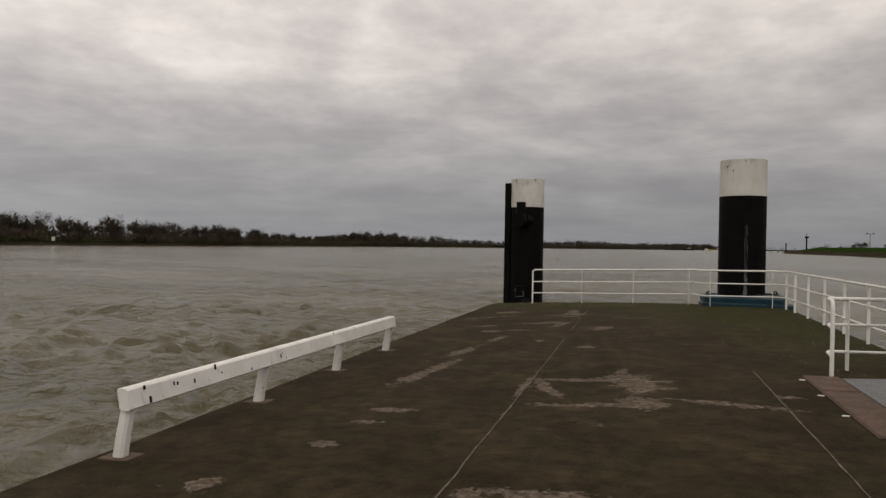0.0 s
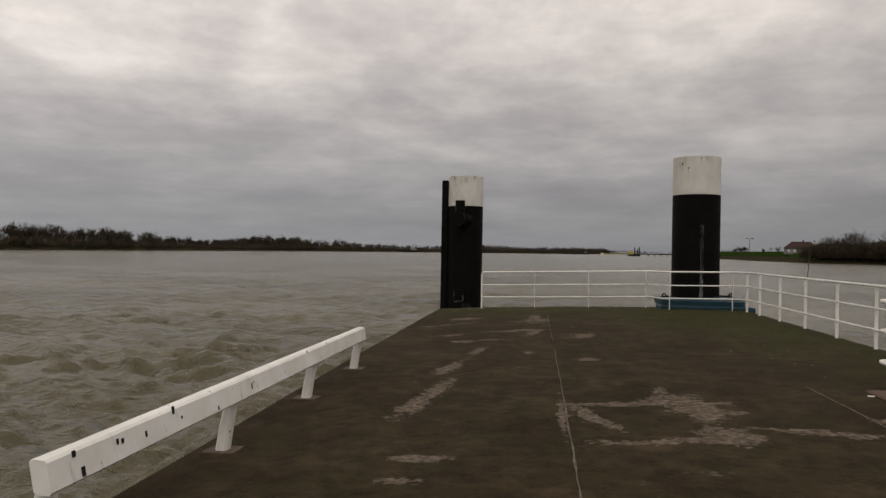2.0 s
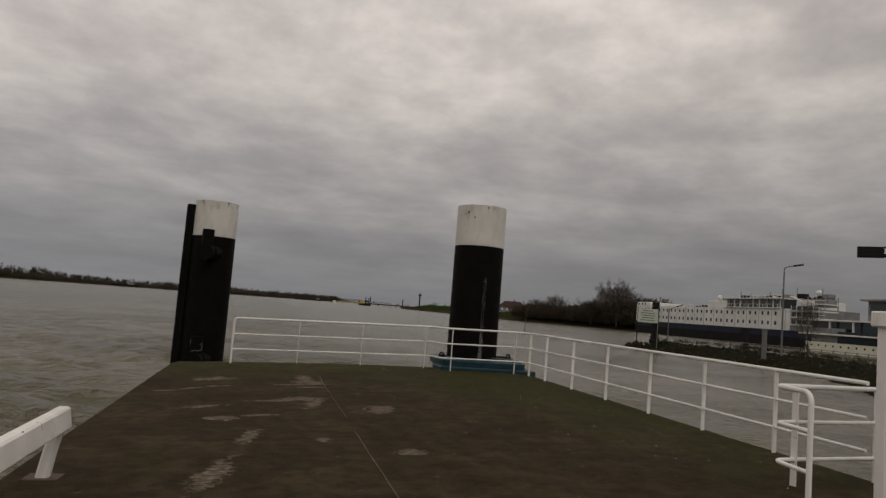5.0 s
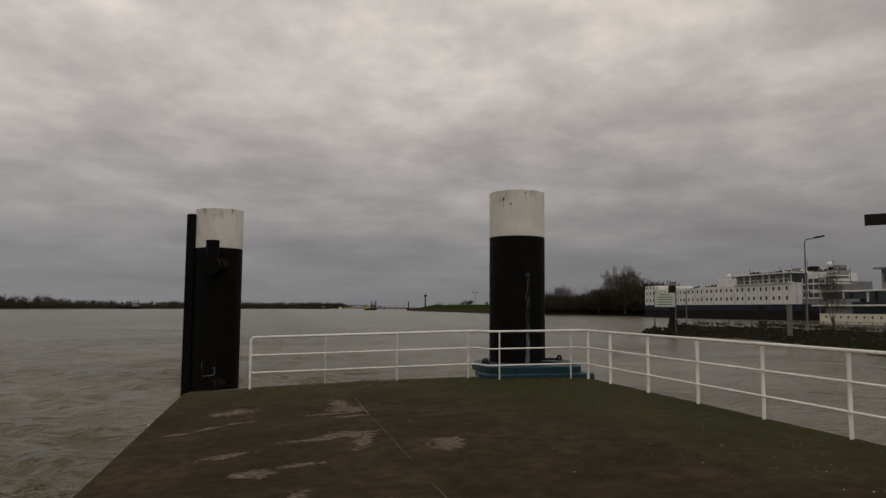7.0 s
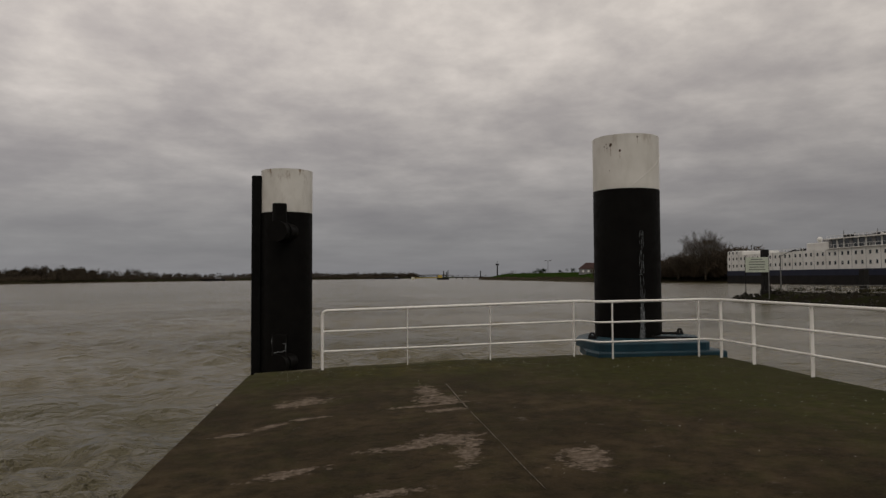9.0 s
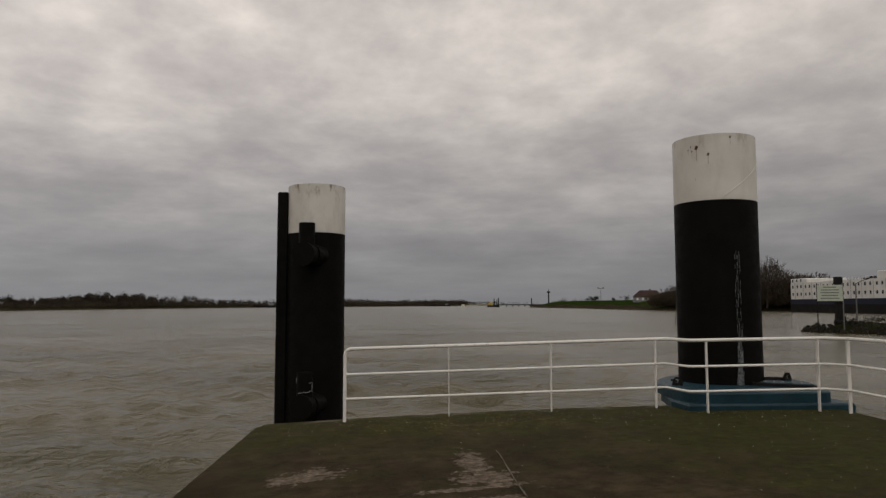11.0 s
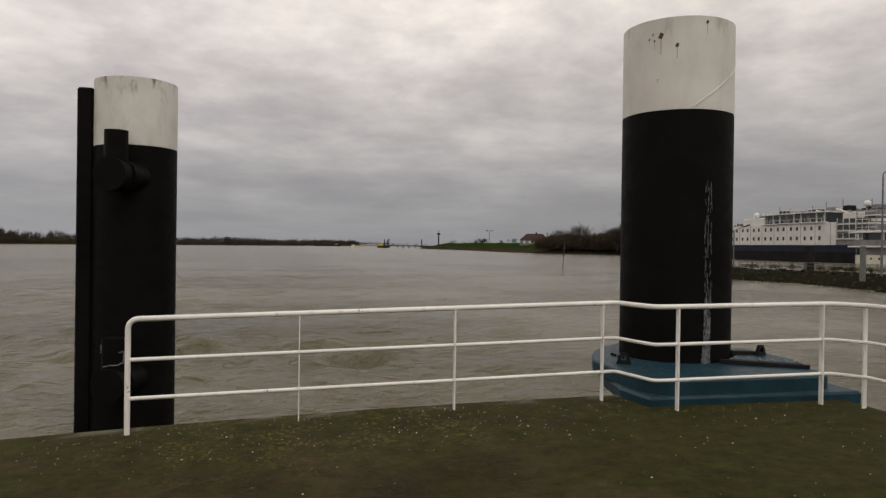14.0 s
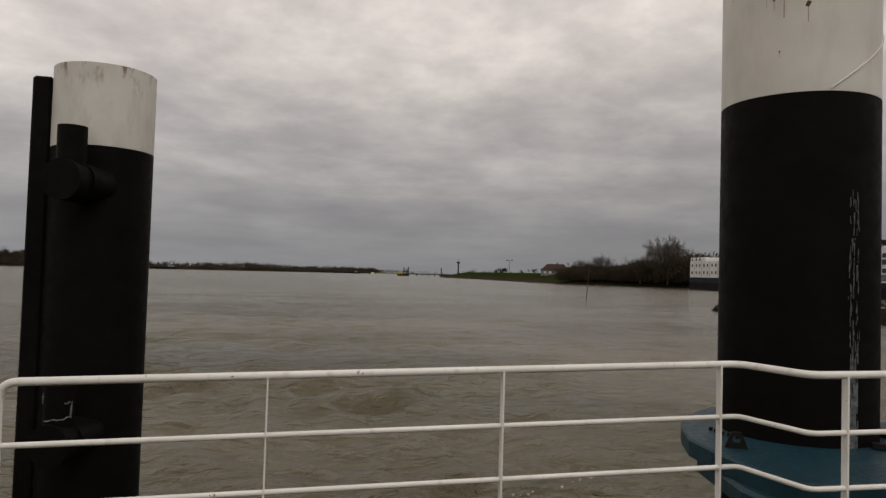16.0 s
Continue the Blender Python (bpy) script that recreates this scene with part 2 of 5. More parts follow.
def pile_paint(name, rust_amount):
    mk = Mat(name, 0.5, 0, 0.35)
    z = mk.axis(2)
    col = mk.mix(mk.span(mk.noise(1.2, 5), 0.35, 0.7), (0.66, 0.64, 0.59), (0.54, 0.52, 0.47))
    rust = mk.math("MULTIPLY", mk.span(mk.noise(7, 5, 0.65, (1, 1, 0.3)), 0.50, 0.66), mk.span(mk.noise(2.5, 3), 0.38, 0.56))
    rim = mk.math("ADD", mk.span(z, 4.0, 4.4, 0.1, 1.0), mk.span(z, 4.34, 4.40, 0.0, 0.5))
    col = mk.mix(mk.math("MINIMUM", mk.math("MULTIPLY", mk.math("MULTIPLY", rust, rim), rust_amount), 0.9), col, (0.20, 0.135, 0.08))
    grey = mk.noise(3, 5, 0.6, (1, 1, 0.25))
    col = mk.mix(mk.span(grey, 0.52, 0.75, 0, 0.35), col, (0.36, 0.34, 0.29))
    return mk.done(col, 0.5, mk.bump(mk.noise(30, 4), 0.15, 0.004))


PILE_WHITE = pile_paint("pile_white", 1.5)
PILE_CLEAN = pile_paint("pile_white_clean", 0.35)
mk = Mat("pile_black", 0.55, 0, 0.06)
sc = mk.noise(26, 6, 0.7, (1, 1, 0.25))
col = mk.mix(mk.span(mk.noise(3, 5), 0.35, 0.7), (0.0035, 0.0032, 0.0028), (0.006, 0.0055, 0.0048))
col = mk.mix(mk.span(sc, 0.70, 0.78, 0, 0.3), col, (0.05, 0.045, 0.04))
PILE_BLACK = mk.done(col, mk.span(mk.noise(8, 5), 0.3, 0.7, 0.45, 0.7), mk.bump(mk.noise(24, 4), 0.2, 0.006))
SCUFF = speckled("scraped_paint", (0.19, 0.20, 0.205), (0.04, 0.043, 0.047), 22, 0.6, 60)
RUBBER = speckled("black_rubber", (0.0035, 0.0034, 0.0032), (0.006, 0.0058, 0.0055), 5, 0.8, 50, spec=0.08)
BLUE = speckled("blue_steel", (0.006, 0.028, 0.041), (0.010, 0.040, 0.056), 3.5, 0.5, 45, 0.003, spec=0.25, dirt=(0.015, 0.03, 0.035))
BOLT = speckled("galvanised", (0.45, 0.45, 0.44), (0.30, 0.30, 0.29), 20, 0.4, 80, 0.002, metal=0.8)
RUSTY = speckled("rusty_steel", (0.055, 0.032, 0.019), (0.095, 0.053, 0.032), 5, 0.75, 50, 0.004)
STEEL = speckled("grey_steel", (0.13, 0.13, 0.13), (0.085, 0.085, 0.085), 6, 0.45, 60, 0.003, metal=0.3)
HULL_DARK = speckled("pontoon_side", (0.035, 0.032, 0.028), (0.06, 0.055, 0.045), 2, 0.8, 30)
RUST_RUN = speckled("rust_run", (0.30, 0.24, 0.18), (0.42, 0.37, 0.30), 30, 0.7, 60)
WET_RUST = speckled("rust_stain", (0.10, 0.065, 0.04), (0.055, 0.042, 0.03), 9, 0.8, 40)
CHIP = speckled("pale_grit", (0.45, 0.43, 0.38), (0.25, 0.24, 0.2), 9, 0.8, 80)

# river
mk = Mat("river_water", 0.16, 0, 0.5)
mk.b.inputs["IOR"].default_value = 1.36
w1 = mk.noise(0.55, 3, 0.55, (0.8, 1.2, 1), 0.25)
w2 = mk.noise(1.9, 4, 0.6, (0.8, 1.15, 1), 0.35)
w3 = mk.noise(6.5, 4, 0.6, (0.85, 1.15, 1), 0.2)
silt = mk.noise(0.09, 6, 0.65, (0.6, 1.4, 1))
col = mk.mix(mk.span(silt, 0.36, 0.64), (0.058, 0.051, 0.0215), (0.096, 0.081, 0.043))
calmer = mk.math("MULTIPLY", mk.span(mk.noise(0.06, 3, 0.5, (0.6, 1.5, 1)), 0.38, 0.62, 0.5, 1.3), mk.span(mk.axis(0), 1.0, 9.0, 1.0, 0.5))
WATER = mk.done(col, mk.span(silt, 0.3, 0.7, 0.12, 0.20), mk.bump(mk.math("MULTIPLY", w3, calmer), 0.6, 0.08, mk.bump(mk.math("MULTIPLY", w2, calmer), 1.0, 0.42, mk.bump(mk.math("MULTIPLY", w1, calmer), 0.7, 0.9))))

# land
mk = Mat("bank_ground", 0.95, 0, 0.0)
z = mk.axis(2)
n1 = mk.noise(0.05, 6)
grass = mk.mix(mk.span(mk.noise(0.3, 6), 0.35, 0.65), (0.013, 0.025, 0.005), (0.022, 0.038, 0.008))
earth = mk.mix(mk.span(mk.noise(0.6, 6), 0.35, 0.65), (0.030, 0.028, 0.017), (0.055, 0.047, 0.031))
LAND = mk.done(mk.mix(mk.span(mk.math("ADD", z, mk.math("MULTIPLY", n1, 1.6)), 0.4, 1.5), earth, grass), 0.95, mk.bump(mk.noise(1.2, 5), 0.6, 0.2))
STONE = speckled("quarry_stone", (0.034, 0.031, 0.024), (0.014, 0.0135, 0.010), 2, 0.9, 12, 0.05, spec=0.08)
mk = Mat("spit_ground", 0.95, 0, 0.0)
SPIT = mk.done(mk.mix(mk.span(mk.noise(0.8, 7, 0.65), 0.42, 0.6), (0.016, 0.014, 0.010), (0.018, 0.020, 0.009)), 0.95, mk.bump(mk.noise(3, 6), 0.8, 0.2))
TWIG = speckled("bare_twigs", (0.052, 0.043, 0.033), (0.088, 0.074, 0.057), 0.4, 0.95, 6, spec=0.03)
SCRUB = speckled("brown_scrub", (0.056, 0.045, 0.033), (0.088, 0.068, 0.048), 0.25, 0.95, 5, spec=0.03)
WOOD_FAR = speckled("far_woods", (0.038, 0.031, 0.023), (0.070, 0.058, 0.042), 0.12, 0.95, 2, spec=0.03)
EVERGREEN = speckled("dark_evergreen", (0.018, 0.028, 0.015), (0.032, 0.042, 0.022), 0.3, 0.95, 4, spec=0.03)
SHIP_WHITE = speckled("ship_white", (0.66, 0.655, 0.63), (0.55, 0.54, 0.51), 0.25, 0.4, 8, 0.003, dirt=(0.55, 0.52, 0.46))
SHIP_NAVY = speckled("ship_navy", (0.007, 0.010, 0.025), (0.012, 0.015, 0.032), 0.3, 0.5, 6, spec=0.15)
SHIP_BLACK = speckled("ship_black", (0.007, 0.0065, 0.0065), (0.014, 0.012, 0.011), 0.3, 0.65, 6, spec=0.1)
CREAM = speckled("cream_paint", (0.62, 0.60, 0.48), (0.52, 0.50, 0.40), 0.4, 0.5, 8)
GREY = speckled("grey_paint", (0.22, 0.22, 0.22), (0.14, 0.14, 0.14), 0.5, 0.6, 8)
DARK = speckled("dark_metal", (0.010, 0.0095, 0.009), (0.017, 0.016, 0.015), 2, 0.7, 20, spec=0.12)
GLASS = Mat("dark_glass", 0.06, 0, 0.6).done((0.02, 0.026, 0.03))
ROOF = speckled("red_roof", (0.026, 0.0115, 0.0095), (0.038, 0.015, 0.0125), 1, 0.85, 10)
SIGN = speckled("sign_board", (0.50, 0.54, 0.45), (0.42, 0.46, 0.38), 2, 0.5, 30)
INK = speckled("sign_ink", (0.10, 0.11, 0.10), (0.14, 0.15, 0.13), 8, 0.6, 30)
YELLOW = speckled("yellow_steel", (0.45, 0.33, 0.06), (0.36, 0.26, 0.05), 0.5, 0.55, 8)
GALV = speckled("dull_zinc", (0.15, 0.15, 0.145), (0.10, 0.10, 0.095), 3, 0.6, 20)
FOAM = speckled("river_foam", (0.62, 0.60, 0.54), (0.45, 0.43, 0.37), 20, 0.7, 60)

# ---- mesh helpers ----


class MB:
    """Collects corners and faces of one mesh."""

    def __init__(self):
        self.v, self.f = [], []

    def add(self, verts, faces):
        n = len(self.v)
        self.v += [tuple(p) for p in verts]
        self.f += [tuple(i + n for i in f) for f in faces]
        return self

    def box(self, c, s, m=None, bevel=0.0):
        """A box of size s round c with its long edges cut off by bevel."""
        x, y, z = s[0] / 2, s[1] / 2, s[2] / 2
        b = min(bevel, x * 0.9, y * 0.9, z * 0.9)
        bm = bmesh.new()
        bmesh.ops.create_cube(bm, size=1, matrix=Matrix.Diagonal((s[0], s[1], s[2], 1)))
        if b > 0:
            bmesh.ops.bevel(bm, geom=bm.edges[:], offset=b, segments=1, affect="EDGES")
        t = Matrix.Translation(c) @ (m or Matrix())
        bm.verts.index_update()
        self.add([t @ v.co for v in bm.verts], [[v.index for v in f.verts] for f in bm.faces])
        bm.free()
        return self

    def tube(self, path, r, sides=10, cap=True, r_end=None):
        """A round bar along a path of points."""
        pts = [Vector(p) for p in path]
        rings, side = [], None
        for i, p in enumerate(pts):
            d = (pts[min(i + 1, len(pts) - 1)] - pts[max(i - 1, 0)]).normalized()
            if side is None:
                side = d.orthogonal().normalized()
            side = (side - d * side.dot(d)).normalized()
            up = d.cross(side)
            rr = r if r_end is None else r + (r_end - r) * i / max(len(pts) - 1, 1)
            rings.append([p + (side * math.cos(a) + up * math.sin(a)) * rr for a in (2 * math.pi * k / sides for k in range(sides))])
        n = len(pts)
        faces = [(i * sides + k, i * sides + (k + 1) % sides, (i + 1) * sides + (k + 1) % sides, (i + 1) * sides + k) for i in range(n - 1) for k in range(sides)]
        if cap:
            faces += [tuple(reversed(range(sides))), tuple(range((n - 1) * sides, n * sides))]
        return self.add([v for ring in rings for v in ring], faces)

    def prism(self, outline, z0, z1, bevel=0.0):
        """An upright prism over an outline, its upper rim drawn in by bevel."""
        c = Vector((sum(p[0] for p in outline) / len(outline), sum(p[1] for p in outline) / len(outline)))
        n = len(outline)
        inner = [c + (Vector(p) - c) * (1 - bevel / max((Vector(p) - c).length, 0.01)) for p in outline]
        v = [(p[0], p[1], z0) for p in outline] + [(p[0], p[1], z1 - bevel) for p in outline] + [(p[0], p[1], z1) for p in inner]
        f = [tuple(reversed(range(n))), tuple(range(2 * n, 3 * n))]
        for r in (0, n):
            f += [(r + i, r + (i + 1) % n, r + n + (i + 1) % n, r + n + i) for i in range(n)]
        return self.add(v, f)

    def mesh(self, name, mat, smooth=False):
        me = bpy.data.meshes.new(name)
        me.from_pydata(self.v, [], self.f)
        me.materials.append(mat)
        if smooth:
            me.polygons.foreach_set("use_smooth", [True] * len(me.polygons))
            me.set_sharp_from_angle(angle=radians(40))
        me.update()
        return me


def part(name, mb, mat, parent=None, label="", smooth=False):
    ob = new(name, mb.mesh(name, mat, smooth) if isinstance(mb, MB) else mb)
    if parent is not None:
        ob.parent = parent
    return tagged(ob, label)


def thing(name, label, category, group="", kind="", at=(0, 0, 0)):
    ob = new(name)
    ob.location = at
    ob.empty_display_size = 0.2
    return tagged(ob, label, category, group, kind)


def bent(corners, r, steps=5):
    """A path through corners with its bends rounded to radius r."""
    out = [Vector(corners[0])]
    for a, b, c in zip(corners, corners[1:], corners[2:]):
        a, b, c = Vector(a), Vector(b), Vector(c)
        p, q = b + (a - b).normalized() * min(r, (a - b).length * 0.45), b + (c - b).normalized() * min(r, (c - b).length * 0.45)
        out += [p.lerp(b, t).lerp(b.lerp(q, t), t) for t in (k / steps for k in range(steps + 1))]
    return out + [Vector(corners[-1])]


def bar(mb, a, b, w, d, wide=(0, 0, 1)):
    """A flat bar from a to b, w across `wide`, d thick."""
    a, b = Vector(a), Vector(b)
    y = (b - a).normalized()
    z = Vector(wide) - y * y.dot(Vector(wide))
    z.normalize()
    x = y.cross(z)
    v = []
    for p in (a, b):
        v += [p + x * sx * d / 2 + z * sz * w / 2 for sx, sz in ((-1, -1), (1, -1), (1, 1), (-1, 1))]
    return mb.add(v, [(3, 2, 1, 0), (4, 5, 6, 7), (0, 1, 5, 4), (1, 2, 6, 5), (2, 3, 7, 6), (3, 0, 4, 7)])


WATER_Z = -1.5


def deck_z(x):
    """The height of the slightly crowned and listing deck."""
    return 0.093 + 0.0264 * x - 0.00366 * x * x


# ---- water and land ----
def sheet_between(ys, row):
    """One sheet of ground: row(y) gives the (x, z) of its columns."""
    mb = MB()
    rows = [[(x, y, z) for x, z in row(y)] for y in ys]
    n = len(rows[0])
    mb.add([p for r in rows for p in r], [(i * n + k, i * n + k + 1, (i + 1) * n + k + 1, (i + 1) * n + k) for i in range(len(rows) - 1) for k in range(n - 1)])
    return mb


LEFT = [(-4500, -400), (-200, -245), (120, -233), (206, -231), (340, -222), (620, -214), (760, -175), (950, -100), (1336, 50), (2000, 280), (4500, 1300)]
RIGHT = [(-4500, 260), (-200, 205), (250, 192), (296, 178), (322, 168), (345, 150), (362, 124), (416, 121), (500, 130), (714, 126), (860, 158), (1100, 215), (1677, 340), (2000, 420), (4500, 1500)]


def bank_x(line, y):
    return float(np.interp(y, [p[0] for p in line], [p[1] for p in line])) + 1.6 * noise.noise((y * 0.05, len(line), 0)) + 0.7 * noise.noise((y * 0.3, len(line), 3))


def land_row(y):
    a, b = bank_x(LEFT, y), bank_x(RIGHT, y)
    dike = 1.0 if y > 330 else max(0.25, (y - 200) / 130)
    j = 0.35 * noise.noise((y * 0.12, 7, 0))
    left = [(-4800, 2.0), (a - 320, 1.8), (a - 60, 1.2), (a - 22, 0.9 + j), (a - 9, 0.1 + j), (a - 3, -0.9), (a, -1.5), (a + 6, -3)]
    right = [(b - 6, -3), (b, -1.5), (b + 2, -1.0 + j * 0.5), (b + 8, 0.2 + j), (b + 20, 0.6 + 2.4 * dike), (b + 30, 0.8 + 3.8 * dike), (b + 45, 0.8 + 3.4 * dike), (b + 90, 1.8), (b + 400, 2.0), (4800, 2.0)]
    return left + [((a + b) / 2, -4.5)] + right


ys = [-4500, -1500, -500, -200, 0] + list(range(60, 800, 6)) + list(range(800, 1500, 25)) + [1600, 1800, 2000, 2400, 3000, 4500]
tagged(part("ground", sheet_between(ys, land_row), LAND, smooth=True), "grass and bare earth river banks with a low dike", "river bank", kind="structure")

# the river: a fan of quads round the pontoon, finer where it lies near
ang = np.concatenate([np.linspace(-78, 74, 430), np.linspace(80, 276, 40)])
ang = np.radians(ang)
rad = [2.0]
while rad[-1] < 4700:
    rad.append(rad[-1] * 1.0118)
rad = np.array(rad)
A, R = np.meshgrid(ang, rad)
X, Y = R * np.sin(A), 9.0 + R * np.cos(A)
rng = np.random.default_rng(5)
Z = np.zeros_like(X)
step = np.maximum(R * 0.0118, R * 0.0062) * 2.2
chop = 0.5 + 0.5 * np.sin(X * 0.23 + 1.7 * np.sin(Y * 0.11 + 0.4) + 0.5) * np.sin(Y * 0.31 + 1.3 * np.sin(X * 0.13))
chop = 0.35 + 1.1 * chop ** 1.5
shelter = 1.0 - 0.5 / (1.0 + np.exp(-(X - 4.0) / 2.0))
for k in range(70):
    wave = 0.42 * (10.0 ** rng.uniform(0, 1.0))
    heading = math.pi / 2 + rng.normal(0, 0.85)
    amp = (0.0185 if wave < 1.5 else 0.0135) * wave ** 0.65 * rng.uniform(0.5, 1.2)
    fade = np.clip((wave - step) / (0.6 * wave), 0, 1)
    ph = 2 * math.pi / wave * (X * math.cos(heading) + Y * math.sin(heading)) + rng.uniform(0, 6.28) + 0.9 * np.sin(X * 0.13 + k) + 0.9 * np.sin(Y * 0.11 - k)
    Z += amp * fade * shelter * (np.exp(1.25 * (np.sin(ph) - 1)) * 2.0 - 0.75) * (chop if wave < 2.5 else 1.0)
Z = WATER_Z + Z - float(Z.mean())
nr, na = X.shape
water = MB()
water.v = np.stack([X, Y, Z], -1).reshape(-1, 3).tolist()
idx = np.arange(nr * na).reshape(nr, na)
quads = np.stack([idx[:-1, :], np.roll(idx, -1, 1)[:-1, :], np.roll(idx, -1, 1)[1:, :], idx[1:, :]], -1).reshape(-1, 4)
water.f = quads[:, ::-1].tolist()
me = bpy.data.meshes.new("water")
me.from_pydata(water.v, [], water.f)
me.materials.append(WATER)
me.polygons.foreach_set("use_smooth", [True] * len(me.polygons))
tagged(new("water", me), "choppy grey-brown river water", "water", kind="structure")

# ---- pontoon ----
DX0, DX1, DY0, DY1 = -4.39, 4.1, -9.0, 22.06


def deck_mesh():
    mb = MB()
    xs = np.linspace(DX0, DX1, 124)
    ysd = np.concatenate([np.linspace(DY0, 3.5, 12), np.linspace(3.6, DY1, 270)])
    n = len(xs)
    v, f = [], []
    for y in ysd:
        for x in xs:
            wob = 0.006 * noise.noise((x * 0.5, y * 0.5, 0)) + 0.004 * noise.noise((x * 2, y * 2, 5))
            xx = x + (0.012 * max(0.0, 12 - max(y, 0)) if x == xs[0] else 0)
            if y > 21.9 and x == xs[0]:
                xx = x + 0.07
            v.append((xx, y, deck_z(x) + wob))
    for i in range(len(ysd) - 1):
        for k in range(n - 1):
            f.append((i * n + k, i * n + k + 1, (i + 1) * n + k + 1, (i + 1) * n + k))
    rim = [k for k in range(n)] + [i * n + n - 1 for i in range(1, len(ysd))] + [(len(ysd) - 1) * n + k for k in range(n - 2, -1, -1)] + [i * n for i in range(len(ysd) - 2, 0, -1)]
    base = len(v)
    mid = Vector(((DX0 + DX1) / 2, (DY0 + DY1) / 2, 0))
    for j in rim:
        p = Vector(v[j])
        o = Vector((p.x - mid.x, p.y - mid.y, 0)).normalized() * 0.02
        v.append((p.x + o.x, p.y + o.y, p.z - 0.03))
    low = len(v)
    for j in rim:
        v.append((v[j][0], v[j][1], v[j][2] - 0.32))
    m = len(rim)
    for i in range(m):
        j = (i + 1) % m
        f.append((rim[j], rim[i], base + i, base + j))
        f.append((base + j, base + i, low + i, low + j))
    f.append(tuple(low + i for i in range(m)))
    return mb.add(v, f)


pontoon = thing("pontoon", "concrete-decked floating pontoon, brown, mossy and worn", "pontoon", kind="structure")
deck = part("deck", deck_mesh(), DECK, pontoon, "stained brown concrete deck with moss and worn pale patches", True)
# where the top coat is worn: 1 in the middle of an ellipse, 0 at its edge, less outside
co = np.empty(len(deck.data.vertices) * 3)
deck.data.vertices.foreach_get("co", co)
co = co.reshape(-1, 3)
wear = np.full(len(co), -0.9)
for wx, wy, wa, wb, wt in WORN:
    c, si = math.cos(radians(wt)), math.sin(radians(wt))
    px, py = co[:, 0] - wx, co[:, 1] - wy
    wear = np.maximum(wear, 1.0 - np.hypot((px * c + py * si) / (wa * 1.25), (py * c - px * si) / (wb * 1.4)))
deck.data.attributes.new("wear", "FLOAT", "POINT").data.foreach_set("value", wear.astype(np.float32))
part("hull", MB().box((-0.16, 6.5, -1.2), (8.2, 30.6, 1.9), bevel=0.05), HULL_DARK, pontoon, "dark hull of the pontoon")


def strip(path, w, seed):
    """A ragged flat strip of joint filler on the deck."""
    rnd = random.Random(seed)
    mb = MB()
    v = []
    for x, y in path:
        a = w * max(0.12, 0.55 + 0.9 * noise.noise((y * 3.1, seed, 0)) + rnd.uniform(-0.15, 0.15))
        b = w * max(0.12, 0.55 + 0.9 * noise.noise((y * 2.7, seed, 9)) + rnd.uniform(-0.15, 0.15))
        j = 0.012 * noise.noise((y * 1.3, seed, 4))
        v += [(x - a / 2 + j, y, deck_z(x) + 0.008), (x + b / 2 + j, y, deck_z(x) + 0.008)]
    n = len(path)
    low = [(p[0], p[1], p[2] - 0.03) for p in v]
    f = [(2 * i, 2 * i + 1, 2 * i + 3, 2 * i + 2) for i in range(n - 1)]
    f += [(2 * i, 2 * i + 2, 2 * n + 2 * i + 2, 2 * n + 2 * i) for i in range(n - 1)] + [(2 * i + 3, 2 * i + 1, 2 * n + 2 * i + 1, 2 * n + 2 * i + 3) for i in range(n - 1)]
    return mb.add(v + low, f)


for k, (x0, y0, x1, y1, w) in enumerate([(-1.15, 2.0, -1.17, 9.35, 0.024), (-1.17, 9.4, -1.2, 13.2, 0.014), (-1.2, 14.2, -1.24, 17.2, 0.009), (-1.24, 17.4, -1.24, 19.3, 0.014), (1.66, 3.0, 1.63, 10.2, 0.024)]):
    n = int((y1 - y0) / 0.05)
    part("joint_seal", strip([(x0 + (x1 - x0) * i / n, y0 + (y1 - y0) * i / n) for i in range(n + 1)], w, k), SEAL, pontoon, "crumbling pale joint filler")

# grit and droppings on the deck
rnd = random.Random(11)
grit = MB()
for k in range(1000):
    if rnd.random() < 0.55:
        x, y = rnd.uniform(-3.9, 4.0), DY1 - 0.1 - abs(rnd.gauss(0, 0.7))
    else:
        x, y = 4.0 - abs(rnd.gauss(0, 2.2)), rnd.uniform(9.5, 21.5)
    if x < -4.2:
        continue
    s = rnd.uniform(0.003, 0.008) * (1.8 if rnd.random() < 0.08 else 1)
    a = rnd.uniform(0, 3.1)
    c, si = math.cos(a) * s, math.sin(a) * s
    zz = deck_z(x) + 0.002
    grit.add([(x + c, y + si, zz), (x - si * 0.7, y + c * 0.7, zz), (x - c, y - si, zz), (x + si * 0.7, y - c * 0.7, zz), (x, y, zz + s * 0.6)], [(0, 1, 4), (1, 2, 4), (2, 3, 4), (3, 0, 4), (3, 2, 1, 0)])
tagged(part("grit", grit, CHIP), "pale grit and shell bits scattered on the deck", "grit", kind="stuff")

# ---- timber wheel guard ----
guard = thing("wheel_guard", "white-painted timber guard beam on leaning posts at the deck edge", "barrier", at=(0, 0, 0))


def octo(w, h, c):
    return [(-w / 2, -h / 2 + c), (-w / 2 + c, -h / 2), (w / 2 - c, -h / 2), (w / 2, -h / 2 + c), (w / 2, h / 2 - c), (w / 2 - c, h / 2), (-w / 2 + c, h / 2), (-w / 2, h / 2 - c)]


